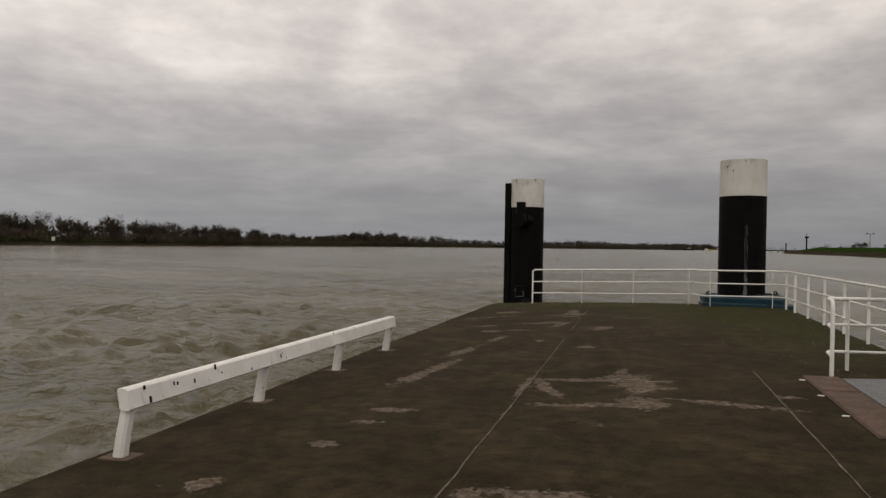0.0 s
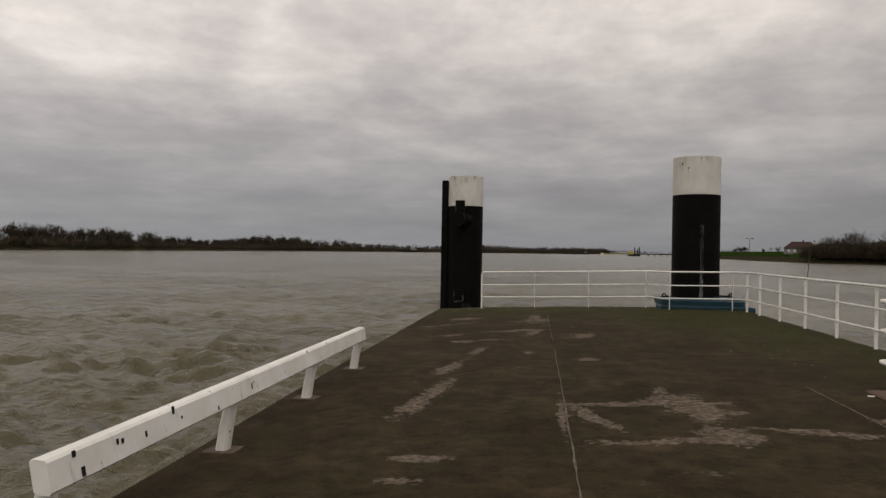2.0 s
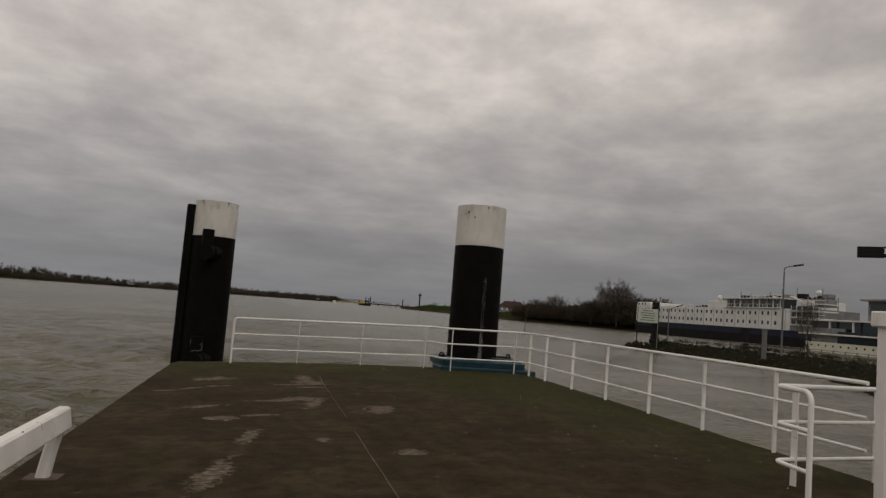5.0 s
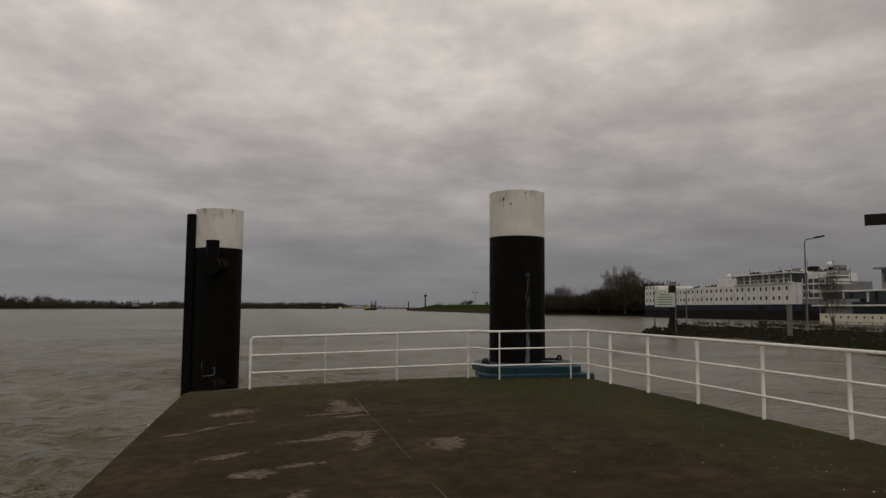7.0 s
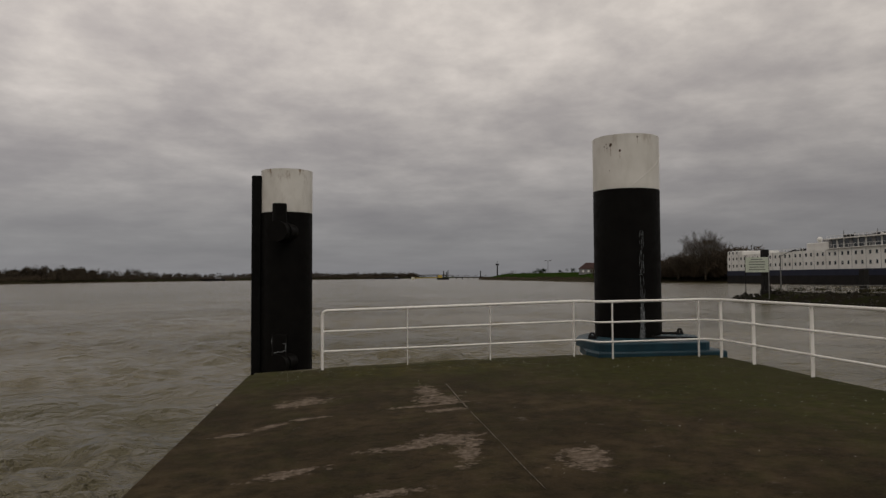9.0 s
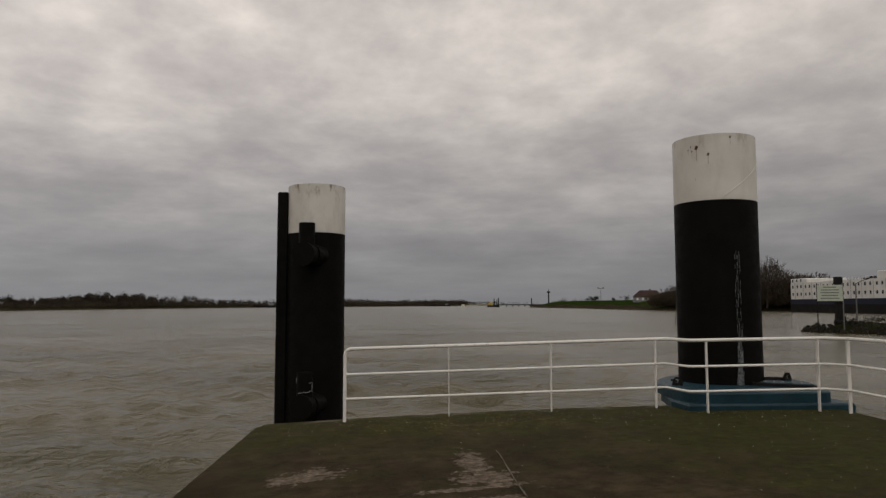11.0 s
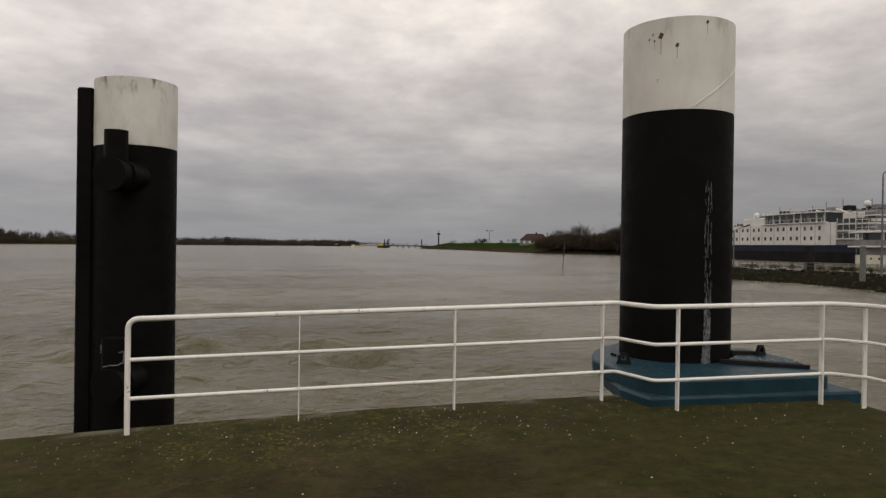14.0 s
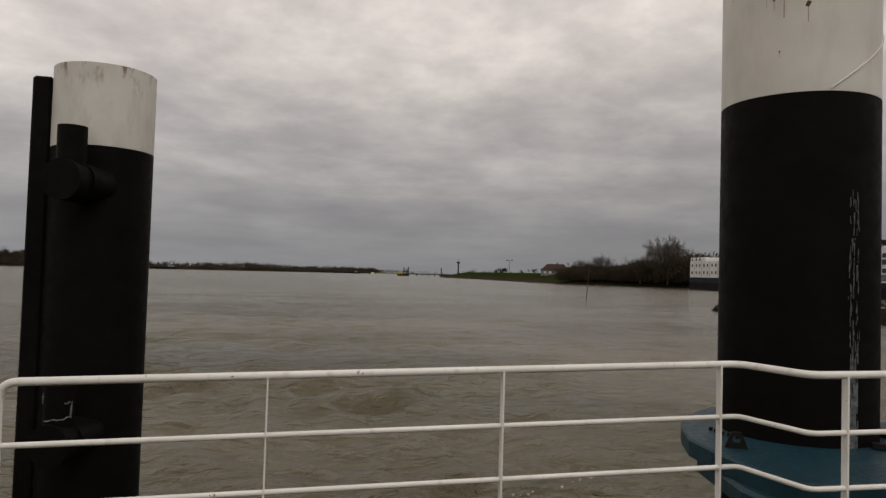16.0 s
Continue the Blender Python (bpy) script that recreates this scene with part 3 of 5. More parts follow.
def beam_mesh():
    mb = MB()
    prof = octo(0.105, 0.185, 0.016)
    n = 40
    v = []
    for i in range(n + 1):
        y = 4.86 + (11.36 - 4.86) * i / n
        x = -3.99 + 0.02 * i / n
        zc = 0.428 - 0.003 * i / n
        for px, pz in prof:
            k = 0.004 * noise.noise((y * 3, px * 20, pz * 20))
            lean = pz * -0.18
            v.append((x + px + lean + k, y, zc + pz + k))
    f = [tuple(reversed(range(8))), tuple(range(n * 8, n * 8 + 8))]
    f += [(i * 8 + k, i * 8 + (k + 1) % 8, (i + 1) * 8 + (k + 1) % 8, (i + 1) * 8 + k) for i in range(n) for k in range(8)]
    return mb.add(v, f)


part("beam", beam_mesh(), TIMBER, guard, "white beam with chipped paint")
rnd = random.Random(2)
for y in (5.06, 5.12, 5.45, 5.5, 5.75, 6.1, 6.2, 6.75, 7.4, 7.45, 8.2, 8.9, 9.6, 10.2, 10.25, 10.7):
    zz = 0.435 + rnd.uniform(-0.06, 0.07)
    w = rnd.uniform(0.012, 0.03)
    part("paint_chip", MB().box((-3.985 + 0.0525 - (zz - 0.435) * 0.18, y, zz), (0.006, w, w * rnd.uniform(1.2, 2.4)), pose(0, 0, 0, 0, -10, 0), 0.002), DARK, guard, "dark bare spot in the paint")
for y in (4.93, 7.15, 9.27, 11.3):
    mb = MB()
    v = []
    for z, x, w in ((-0.075, -4.07, 0.108), (0.12, -4.04, 0.104), (0.36, -3.995, 0.098)):
        v += [(x + px, y + pz, z) for px, pz in octo(w, w, 0.022)]
    mb.add(v, [tuple(reversed(range(8))), tuple(range(16, 24))] + [(i * 8 + k, i * 8 + (k + 1) % 8, (i + 1) * 8 + (k + 1) % 8, (i + 1) * 8 + k) for i in range(2) for k in range(8)])
    post = part("post", mb, TIMBER, guard)
    part("base_plate", MB().prism([(-4.21, y - 0.11), (-3.93, y - 0.1), (-3.92, y + 0.12), (-4.2, y + 0.12)], -0.11, -0.066, 0.006), WET_RUST, guard, "rust-stained base plate")

# ---- white railing round the end of the pontoon ----
railing = thing("railing", "white-painted tubular steel railing with flat posts", "railing")
LEVELS = ((1.025, 0.025), (0.655, 0.018), (0.303, 0.018))
FOOT = [(-3.12, 21.82), (1.66, 21.84), (1.80, 21.28), (3.78, 21.26), (4.0, 21.0), (4.03, 10.98)]


def on_deck(x, y, h):
    return (x, y, deck_z(min(x, 4.1)) + h)


def rail_at(x, y, h):
    """The rails run straighter than the crowned deck."""
    return on_deck(x, y, h + (0.015 if x > 3.5 else max(0.0, 0.022 - 0.006 * (x + 3.1))))


for h, r in LEVELS:
    path = [rail_at(x, y, h) for x, y in FOOT]
    if h > 1:
        path = [on_deck(-3.12, 21.82, 0.0)] + path
        part("top_rail", MB().tube(bent(path, 0.10, 6), r, 12), WHITE, railing, smooth=True)
    else:
        part("rail", MB().tube(bent(path, 0.06, 4), r, 10), WHITE, railing, smooth=True)
for x, y, dx_, dy_ in [(-1.6, 21.83, 0, 1), (-0.08, 21.83, 0, 1), (1.51, 21.84, 0, 1), (2.05, 21.28, 0, 1), (3.68, 21.26, 0, 1), (3.99, 21.03, 1, 0.2)] + [(4.02, yy, 1, 0) for yy in (20.05, 18.56, 17.0, 15.43, 13.9, 12.38)]:
    mb = MB()
    bar(mb, on_deck(x, y, -0.02), rail_at(x, y, 1.02), 0.055, 0.009 if x < -1 else 0.013, (dx_, dy_, 0))
    part("post", mb, WHITE, railing)

# ---- hooped barrier beside the gangway ----
hoop = thing("hoop_barrier", "white tubular barrier with rounded hairpin ends", "railing")
for h, r in ((0.985, 0.026), (0.63, 0.021), (0.26, 0.021)):
    path = [on_deck(2.56, 10.13, h), on_deck(2.62, 10.66, h), on_deck(4.27, 10.93, h), on_deck(3.85, 10.62, h)]
    if h > 0.9:
        path = [on_deck(2.56, 10.13, 0)] + path + [on_deck(3.85, 10.62, 0)]
    part("hoop", MB().tube(bent(path, 0.11, 6), r, 12), WHITE, hoop, smooth=True)
mb = MB()
bar(mb, on_deck(2.88, 10.70, -0.01), on_deck(2.88, 10.70, 0.97), 0.06, 0.016, (0.4, -1, 0))
part("post", mb, WHITE, hoop)
mb = MB()
bar(mb, on_deck(4.08, 10.9, -0.01), on_deck(4.08, 10.9, 0.97), 0.06, 0.016, (0.4, -1, 0))
part("post", mb, WHITE, hoop)

# ---- gangway ----
gangway = thing("gangway", "white steel truss gangway landing on the deck", "gangway")
for y in (10.1, 6.75):
    truss = part("end_post", MB().box((3.36, y, 0.99), (0.125, 0.125, 1.66), bevel=0.012), WHITE, gangway)
    part("top_chord", MB().box((7.35, y, 1.85), (8.2, 0.19, 0.15), bevel=0.012), WHITE, gangway)
    part("bottom_chord", MB().box((7.85, y, 0.06), (7.2, 0.17, 0.15), bevel=0.012), WHITE, gangway)
    for k in range(5):
        x = 3.5 + 1.55 * k
        mb = MB()
        bar(mb, (x, y, 1.80), (x + 0.85, y, 0.28), 0.10, 0.12, (1, 0, 0))
        part("diagonal", mb, WHITE, gangway)
        if k:
            part("upright", MB().box((x - 0.1, y, 1.05), (0.10, 0.12, 1.5), bevel=0.01), WHITE, gangway)
part("walkway", MB().box((7.4, 8.42, 0.17), (8.0, 3.1, 0.06), bevel=0.01), STEEL, gangway, "grey steel walkway")
flap = MB()
flap.add([(2.62, 6.9, 0.16), (3.45, 6.9, 0.203), (3.45, 9.9, 0.203), (2.62, 9.9, 0.16), (2.62, 6.9, 0.145), (3.45, 6.9, 0.175), (3.45, 9.9, 0.175), (2.62, 9.9, 0.145)], [(0, 1, 2, 3), (7, 6, 5, 4), (0, 4, 5, 1), (2, 6, 7, 3), (3, 7, 4, 0), (1, 5, 6, 2)])
part("hinged_flap", flap, STEEL, gangway, "light grey steel flap")
ramp = thing("threshold_plate", "rust-brown steel threshold plates lying on the deck", "plate")
for y0, y1 in ((6.9, 8.95), (8.97, 9.98)):
    z0 = deck_z(2.4) + 0.005
    part("plate", MB().add([(2.18, y0, z0), (2.6, y0, z0), (2.6, y1, z0), (2.18, y1, z0), (2.2, y0 + 0.02, z0 + 0.022), (2.59, y0 + 0.02, z0 + 0.03), (2.59, y1 - 0.02, z0 + 0.03), (2.2, y1 - 0.02, z0 + 0.022)],
                           [(3, 2, 1, 0), (4, 5, 6, 7), (0, 1, 5, 4), (1, 2, 6, 5), (2, 3, 7, 6), (3, 0, 4, 7)]), RUSTY, ramp)
for y in (9.72, 8.75, 7.75):
    part("lug", MB().box((2.13, y, deck_z(2.13) + 0.006), (0.07, 0.016, 0.016), bevel=0.004), WHITE, ramp, "small white-painted lug")

# ---- mooring piles ----


def pile(x, y, r, top, band, name, label, paint):
    p = thing(name, label, "mooring pile", group="mooring piles")
    cyl = MB()
    circle = [(x + r * math.cos(2 * math.pi * k / 72), y + r * math.sin(2 * math.pi * k / 72)) for k in range(72)]
    part("shaft", cyl.prism(circle, -6.0, band), PILE_BLACK, p, "black lower shaft", True)
    up = MB()
    n = 72
    wall = 0.03
    v = [(cx, cy, band + 0.002) for cx, cy in circle] + [(cx, cy, top) for cx, cy in circle]
    inner = [(x + (cx - x) * (1 - wall / r), y + (cy - y) * (1 - wall / r)) for cx, cy in circle]
    v += [(cx, cy, top) for cx, cy in inner] + [(cx, cy, top - 0.25) for cx, cy in inner]
    f = [(a * n + k, a * n + (k + 1) % n, (a + 1) * n + (k + 1) % n, (a + 1) * n + k) for a in range(3) for k in range(n)] + [tuple(range(3 * n, 4 * n))]
    part("painted_top", up.add(v, f), paint, p, "off-white painted top", True)
    return p


P1, P2 = (-4.28, 27.8, 0.655), (3.10, 23.13, 0.675)
pile_a = pile(*P1, 4.39, 3.29, "mooring_pile", "tall black steel pile with white top and a fender strip", PILE_WHITE)
pile_b = pile(*P2, 4.48, 3.38, "mooring_pile", "tall black steel pile with white top and scraped paint", PILE_CLEAN)
# fender strip on the river side
part("fender_strip", MB().box((P1[0] - P1[2] - 0.095, P1[1] - 0.05, 0.7), (0.25, 0.36, 7.12), bevel=0.03), RUBBER, pile_a, "black vertical fender strip")
for z, up_h in ((2.76, 0.69), (-0.50, 0.72)):
    arm = MB()
    a = Vector((P1[0] + 0.05, P1[1] - 0.5, z))
    b = Vector((P1[0] - 0.14, P1[1] - 1.22, z))
    arm.tube([a, a.lerp(b, 0.97), b], 0.26, 24)
    bollard = part("bollard", arm, PILE_BLACK, pile_a, "black pipe mooring bollard", True)
    s = a.lerp(b, 0.72)
    part("bollard_horn", MB().tube([s, s + Vector((0, 0, up_h - 0.02)), s + Vector((0, 0, up_h))], 0.175, 20), PILE_BLACK, bollard, smooth=True)
    part("brace_pipe", MB().tube([(P1[0] + 0.16, P1[1] - 0.55, z + 0.02), (P1[0] + 0.02, P1[1] - 0.98, z + 0.02)], 0.2, 18), PILE_BLACK, bollard, smooth=True)
    if z < 0:
        rnd = random.Random(4)

        def chip_line(angles, zs, r):
            n = 9
            pts = []
            for i in range(n):
                u = i / (n - 1)
                a_ = radians(angles[0] + (angles[1] - angles[0]) * u + rnd.uniform(-2, 2))
                pts.append((s.x + 0.177 * math.cos(a_), s.y + 0.177 * math.sin(a_), s.z + zs[0] + (zs[1] - zs[0]) * u + rnd.uniform(-0.012, 0.012)))
            part("chipped_edge", MB().tube(pts, r, 5), SCUFF, bollard, "pale chipped paint edge")

        chip_line((-130, -30), (0.30, 0.33), 0.009)
        chip_line((-28, -24), (0.33, 0.52), 0.014)
        chip_line((-55, -32), (0.50, 0.52), 0.01)
        chip_line((-168, -165), (0.50, 0.62), 0.012)
# weld bead and scrape marks on the second pile
bead = [(P2[0] + (P2[2] + 0.002) * math.cos(a), P2[1] + (P2[2] + 0.002) * math.sin(a), 3.40 + (a + 1.85) * 0.50) for a in (-1.85 + 1.9 * k / 30 for k in range(31))]
part("weld_bead", MB().tube(bead, 0.008, 6), PILE_CLEAN, pile_b, "spiral weld under the white paint", True)
for a, z, w in ((-2.12, 4.14, 0.035), (-2.40, 4.27, 0.05), (-2.52, 4.22, 0.02), (-2.62, 4.25, 0.018), (-2.55, 4.30, 0.018), (-1.6, 4.41, 0.03), (-2.45, 3.75, 0.012)):
    part("rust_spot", MB().box((P2[0] + P2[2] * math.cos(a), P2[1] + P2[2] * math.sin(a), z), (w, 0.006, w * 1.4), pose(0, 0, 0, 0, 25, math.degrees(a) + 90), w * 0.25), RUSTY, pile_b, "small dark rust spot")
    part("rust_run", MB().box((P2[0] + (P2[2] - 0.0015) * math.cos(a), P2[1] + (P2[2] - 0.0015) * math.sin(a), z - w * 2.4), (w * 0.22, 0.005, w * 4.2), pose(0, 0, 0, 0, 0, math.degrees(a) + 90)), RUST_RUN, pile_b, "thin brown rust run")
rnd = random.Random(9)
scr = MB()
az0 = -1.50
for k in range(330):
    z = 0.42 + 2.1 * rnd.random() ** 2.8
    dense = z < 1.15
    lane = rnd.choice((-0.075, -0.03, 0.03)) if not dense else rnd.uniform(-0.09, 0.04)
    a = az0 + lane + rnd.gauss(0, 0.012)
    h = rnd.uniform(0.02, 0.11) * (1.6 if dense else 1)
    w = rnd.uniform(0.002, 0.009 if dense else 0.005)
    rr = P2[2] + 0.0005
    scr.box((P2[0] + rr * math.cos(a), P2[1] + rr * math.sin(a), z), (w, 0.004, h), pose(0, 0, 0, 0, rnd.gauss(0, 2), math.degrees(a) + 90))
tagged(part("scraped_paint", scr, SCUFF, pile_b, "vertical pale scrape marks"), kind="stuff")

# ---- blue pile guide ----
guide = thing("pile_guide", "blue-painted steel pile guide bolted to the deck edge", "pile guide")
gz = deck_z(3.2)
part("base_step", MB().prism([(1.86, 21.47), (4.32, 21.42), (4.34, 22.9), (1.98, 22.9), (1.80, 22.0)], gz - 0.05, gz + 0.085, 0.03), BLUE, guide)
PLATE = [(1.95, 21.52), (4.15, 21.55), (4.2, 24.0), (3.6, 24.35), (3.0, 24.35), (2.5, 23.95), (2.14, 23.5), (1.9, 22.9), (1.86, 22.2)]
part("guide_plate", MB().prism([tuple(p)[:2] for p in bent([(*PLATE[-2], 0)] + [(*q, 0) for q in PLATE[-1:] + PLATE[:-1]] , 0.3, 4)], gz + 0.085, gz + 0.235, 0.02), BLUE, guide, "thick blue plate with a rounded end")
clamp = part("hinged_clamp", MB().prism([(3.40, 22.42), (4.08, 22.0), (4.18, 22.35), (4.15, 23.2), (3.78, 23.2), (3.74, 22.75)], gz + 0.237, gz + 0.29, 0.01), BLUE, guide, "hinged blue closing plate")
strip_bar = MB()
bar(strip_bar, (3.30, 22.44, gz + 0.265), (4.12, 21.95, gz + 0.255), 0.045, 0.06)
part("hinge_strip", strip_bar, DARK, clamp, "dark bolted hinge strip")
bracket = MB()
bar(bracket, (3.66, 22.75, gz + 0.31), (3.98, 22.66, gz + 0.31), 0.05, 0.06)
part("latch_bar", bracket, DARK, clamp, "dark steel latch bar")
for k in range(6):
    part("bolt", MB().tube([(3.50 + 0.11 * k, 22.42 - 0.068 * k, gz + 0.28), (3.50 + 0.11 * k, 22.42 - 0.068 * k, gz + 0.31)], 0.016, 8), BOLT, clamp)


def eye_plate(x, y, z, turn):
    mb = MB()
    m = pose(x, y, z, 0, 0, turn)
    pts = [(-0.09, 0), (-0.055, 0.1), (-0.03, 0.135), (0.03, 0.135), (0.055, 0.1), (0.09, 0)]
    hole = [(-0.03, 0.05), (-0.03, 0.085), (-0.015, 0.105), (0.015, 0.105), (0.03, 0.085), (0.03, 0.05)]
    v = [m @ Vector((px, s, pz)) for s in (-0.02, 0.02) for px, pz in pts + hole]
    f = []
    for o in (0, 12):
        q = [(o + i, o + i + 1, o + 7 + i, o + 6 + i) for i in range(5)] + [(o, o + 6, o + 11, o + 5)]
        f += [tuple(reversed(t)) for t in q] if o else q
    for s in (0, 6):
        f += [(s + i, s + (i + 1) % 6, 12 + s + (i + 1) % 6, 12 + s + i) for i in range(6)]
    return mb.add(v, f)


part("lifting_eye", eye_plate(3.98, 22.62, gz + 0.28, 20), DARK, guide, "dark steel lifting eye")
part("lifting_eye", eye_plate(2.12, 22.55, gz + 0.23, -30), DARK, guide, "dark steel lifting eye")
for a in (176, 182, 188, 194, 200):
    part("bolt", MB().tube([(P2[0] + 0.82 * math.cos(radians(a)), P2[1] + 0.82 * math.sin(radians(a)), gz + 0.23), (P2[0] + 0.82 * math.cos(radians(a)), P2[1] + 0.82 * math.sin(radians(a)), gz + 0.265)], 0.018, 8), DARK, guide)

# ---- trees and scrub ----


def limb(mb, p, d, length, r, depth, rnd, spread=0.5, rise=0.25, sides=4):
    """A tapered limb that forks on and on into twigs."""
    pts = [p]
    seg = 3 if depth > 2 else 2
    for k in range(seg):
        d = (d + Vector((rnd.gauss(0, 0.13), rnd.gauss(0, 0.13), rnd.gauss(0, 0.06)))).normalized()
        pts.append(pts[-1] + d * length / seg)
    mb.tube(pts, r, sides if depth > 1 else 3, False, r * 0.62)
    if depth == 0:
        return
    for k in range(rnd.choice((2, 3, 3)) if depth > 1 else 4):
        side = Vector((rnd.gauss(0, 1), rnd.gauss(0, 1), rnd.gauss(0, 0.4))).normalized()
        nd = (d + side * spread * rnd.uniform(0.7, 1.3) + Vector((0, 0, rise))).normalized()
        start = pts[-1] if k < 2 else pts[-2].lerp(pts[-1], rnd.uniform(0, 0.9))
        limb(mb, start, nd, length * rnd.uniform(0.62, 0.86), r * 0.6, depth - 1, rnd, spread, rise, sides)


def twigs(mb, c, rx, rz, n, size, rnd, lean=0.5, lobes=5, thin=1.0):
    """A see-through clump of thin twig blades with an uneven outline."""
    cs = [(Vector((rnd.gauss(0, 0.45) * rx, rnd.gauss(0, 0.45) * rx, rnd.uniform(-0.45, 0.5) * rz)), rnd.uniform(0.35, 0.7)) for k in range(lobes)]
    for k in range(n):
        o, s = cs[k % lobes]
        q = Vector((rnd.gauss(0, 1), rnd.gauss(0, 1), rnd.gauss(0, 1))).normalized() * (rnd.random() ** 0.45)
        p = Vector(c) + o + Vector((q.x * rx * s, q.y * rx * s, q.z * rz * s))
        d = (Vector((rnd.gauss(0, lean), rnd.gauss(0, lean), 1)) + Vector((o.x + q.x, o.y + q.y, 0)) * (0.5 / rx)).normalized() * size * rnd.uniform(0.6, 1.6)
        w = d.cross(Vector((rnd.gauss(0, 1), rnd.gauss(0, 1), 0.1))).normalized() * size * rnd.uniform(0.05, 0.13) * thin
        i = len(mb.v)
        mb.v += [tuple(p - w), tuple(p + w), tuple(p + d + w * 0.2)]
        mb.f.append((i, i + 1, i + 2))


def bare_tree(x, y, z, h, seed, label, depth=6, mat=None, slim=1.0):
    rnd = random.Random(seed)
    t = thing("tree", label, "tree", group="bare trees on the bank")
    trunk = MB()
    trunk.tube([(x, y, z - 0.5), (x + 0.1, y, z + h * 0.12), (x, y + 0.1, z + h * 0.2)], h * 0.022, 8, False, h * 0.017)
    part("trunk", trunk, TWIG, t)
    crown = MB()
    for k in range(7):
        a = k * 0.9 + rnd.uniform(-0.3, 0.3)
        limb(crown, Vector((x, y, z + h * rnd.uniform(0.05, 0.15))), Vector((math.cos(a) * 0.6, math.sin(a) * 0.6, 1)).normalized(), h * 0.25, h * 0.010, depth, rnd, 0.36, 0.26, 4)
    # outer twigs fan out from the fork of the tree to a rounded crown
    for k in range(int(260 * h)):
        a, tip = rnd.uniform(0, 2 * math.pi), rnd.random() ** 0.6 * 1.05
        d = Vector((math.sin(tip) * math.cos(a), math.sin(tip) * math.sin(a), math.cos(tip)))
        reach = h * 0.8 * (0.45 + 0.55 * rnd.random() ** 0.6) * (0.9 + 0.16 * noise.noise((d * 3.5 + Vector((seed, 0, 0)))))
        p = Vector((x, y, z + h * 0.06)) + Vector((d.x * reach * 0.85, d.y * reach * 0.85, d.z * reach * 1.05))
        d = (d + Vector((rnd.gauss(0, 0.3), rnd.gauss(0, 0.3), rnd.uniform(0, 0.5)))).normalized() * h * rnd.uniform(0.05, 0.11)
        w = d.cross(Vector((rnd.gauss(0, 1), rnd.gauss(0, 1), 0.2))).normalized() * h * 0.0024
        i = len(crown.v)
        crown.v += [tuple(p - w), tuple(p + w), tuple(p + d)]
        crown.f.append((i, i + 1, i + 2))
    crown.v = [(x + (p[0] - x) * slim, y + (p[1] - y) * slim, p[2]) for p in crown.v]
    part("crown", crown, mat or TWIG, t, "crown of bare branches")
    return t


def row_height(y):
    return float(np.interp(y, [100, 206, 225, 260, 300, 340, 400, 450, 490, 520, 590, 640, 700, 760, 850, 950, 1000, 1150, 1300, 1700], [15, 15, 12, 11.5, 10.5, 10, 8, 6.5, 6.5, 10, 11, 9.5, 10, 6.5, 6, 8.5, 10, 8, 10, 12]))


rnd = random.Random(21)
woods = MB()
y = 120.0
while y < 1650:
    h = row_height(y) * rnd.choice((0.78, 0.88, 0.96, 1.02, 1.08, 1.18)) * rnd.uniform(0.94, 1.06)
    x = bank_x(LEFT, y) - rnd.uniform(5, 16)
    far = y > 650
    n = 110 if far else (420 if y > 420 else 1000)
    zb = 0.0
    if not far:
        twigs(woods, (x, y, zb + h * 0.48), h * 0.24, h * 0.36, 90, h * 0.16, rnd, 0.6, 7, 2.0)
    woods.tube([(x, y, zb - 0.6), (x, y, zb + h * 0.6)], 0.16 if not far else 0.25, 3, False, 0.05)
    twigs(woods, (x, y, zb + h * 0.56), h * rnd.uniform(0.24, 0.38), h * 0.38, n, h * (0.17 if far else (0.085 if y > 420 else 0.055)), rnd, 0.7, 9)
    twigs(woods, (x + rnd.uniform(-1, 4), y + rnd.uniform(-3, 3), zb + h * 0.22), h * 0.5, h * 0.25, n, h * (0.2 if far else (0.1 if y > 420 else 0.065)), rnd, 0.7, 7)
    y += (h * rnd.uniform(0.14, 0.42)) * (1.0 if y < 650 else 1.25)
woods_ob = tagged(part("far_woods", woods, WOOD_FAR), "leafless brown riverside woods on the far bank", "woods", kind="stuff")

# a second, darker strip of undergrowth that closes the foot of the woods
scrub = MB()
y = 110.0
while y < 1500:
    h = row_height(y) * 0.45
    x = bank_x(LEFT, y) - rnd.uniform(2, 8)
    twigs(scrub, (x, y, 0.2 + h * 0.3), h * 0.9, h * 0.55, 60, h * 0.35, rnd, 0.5, 5)
    y += h * 0.62
tagged(part("far_scrub", scrub, SCRUB), "dense brown undergrowth along the far waterline", "scrub", kind="stuff")

# right bank: thick scrub between the dike and the ship
thicket = MB()
for k in range(560):
    t = (k + rnd.random()) / 560
    y = 316 + 50 * t
    x = bank_x(RIGHT, y) + rnd.uniform(2, 14)
    h = (12.5 + 2.5 * (1 - t) + 1.2 * math.sin(t * 17)) * rnd.uniform(0.6, 1.06) * (1 - 0.34 * min(1, max(0, (t - 0.1) / 0.75)))
    twigs(thicket, (x, y, 0.2 + h * 0.46), h * 0.5, h * 0.46, 330, h * 0.1, rnd, 0.4, 6, 1.9)
for k in range(240):
    y = 366 + 420 * (k + rnd.random()) / 240
    h = rnd.uniform(0.8, 2.2)
    twigs(thicket, (bank_x(RIGHT, y) + rnd.uniform(1, 9), y, -0.7 + h * 0.4), 3.0, h * 0.6, 60, h * 0.5, rnd, 0.5, 5)
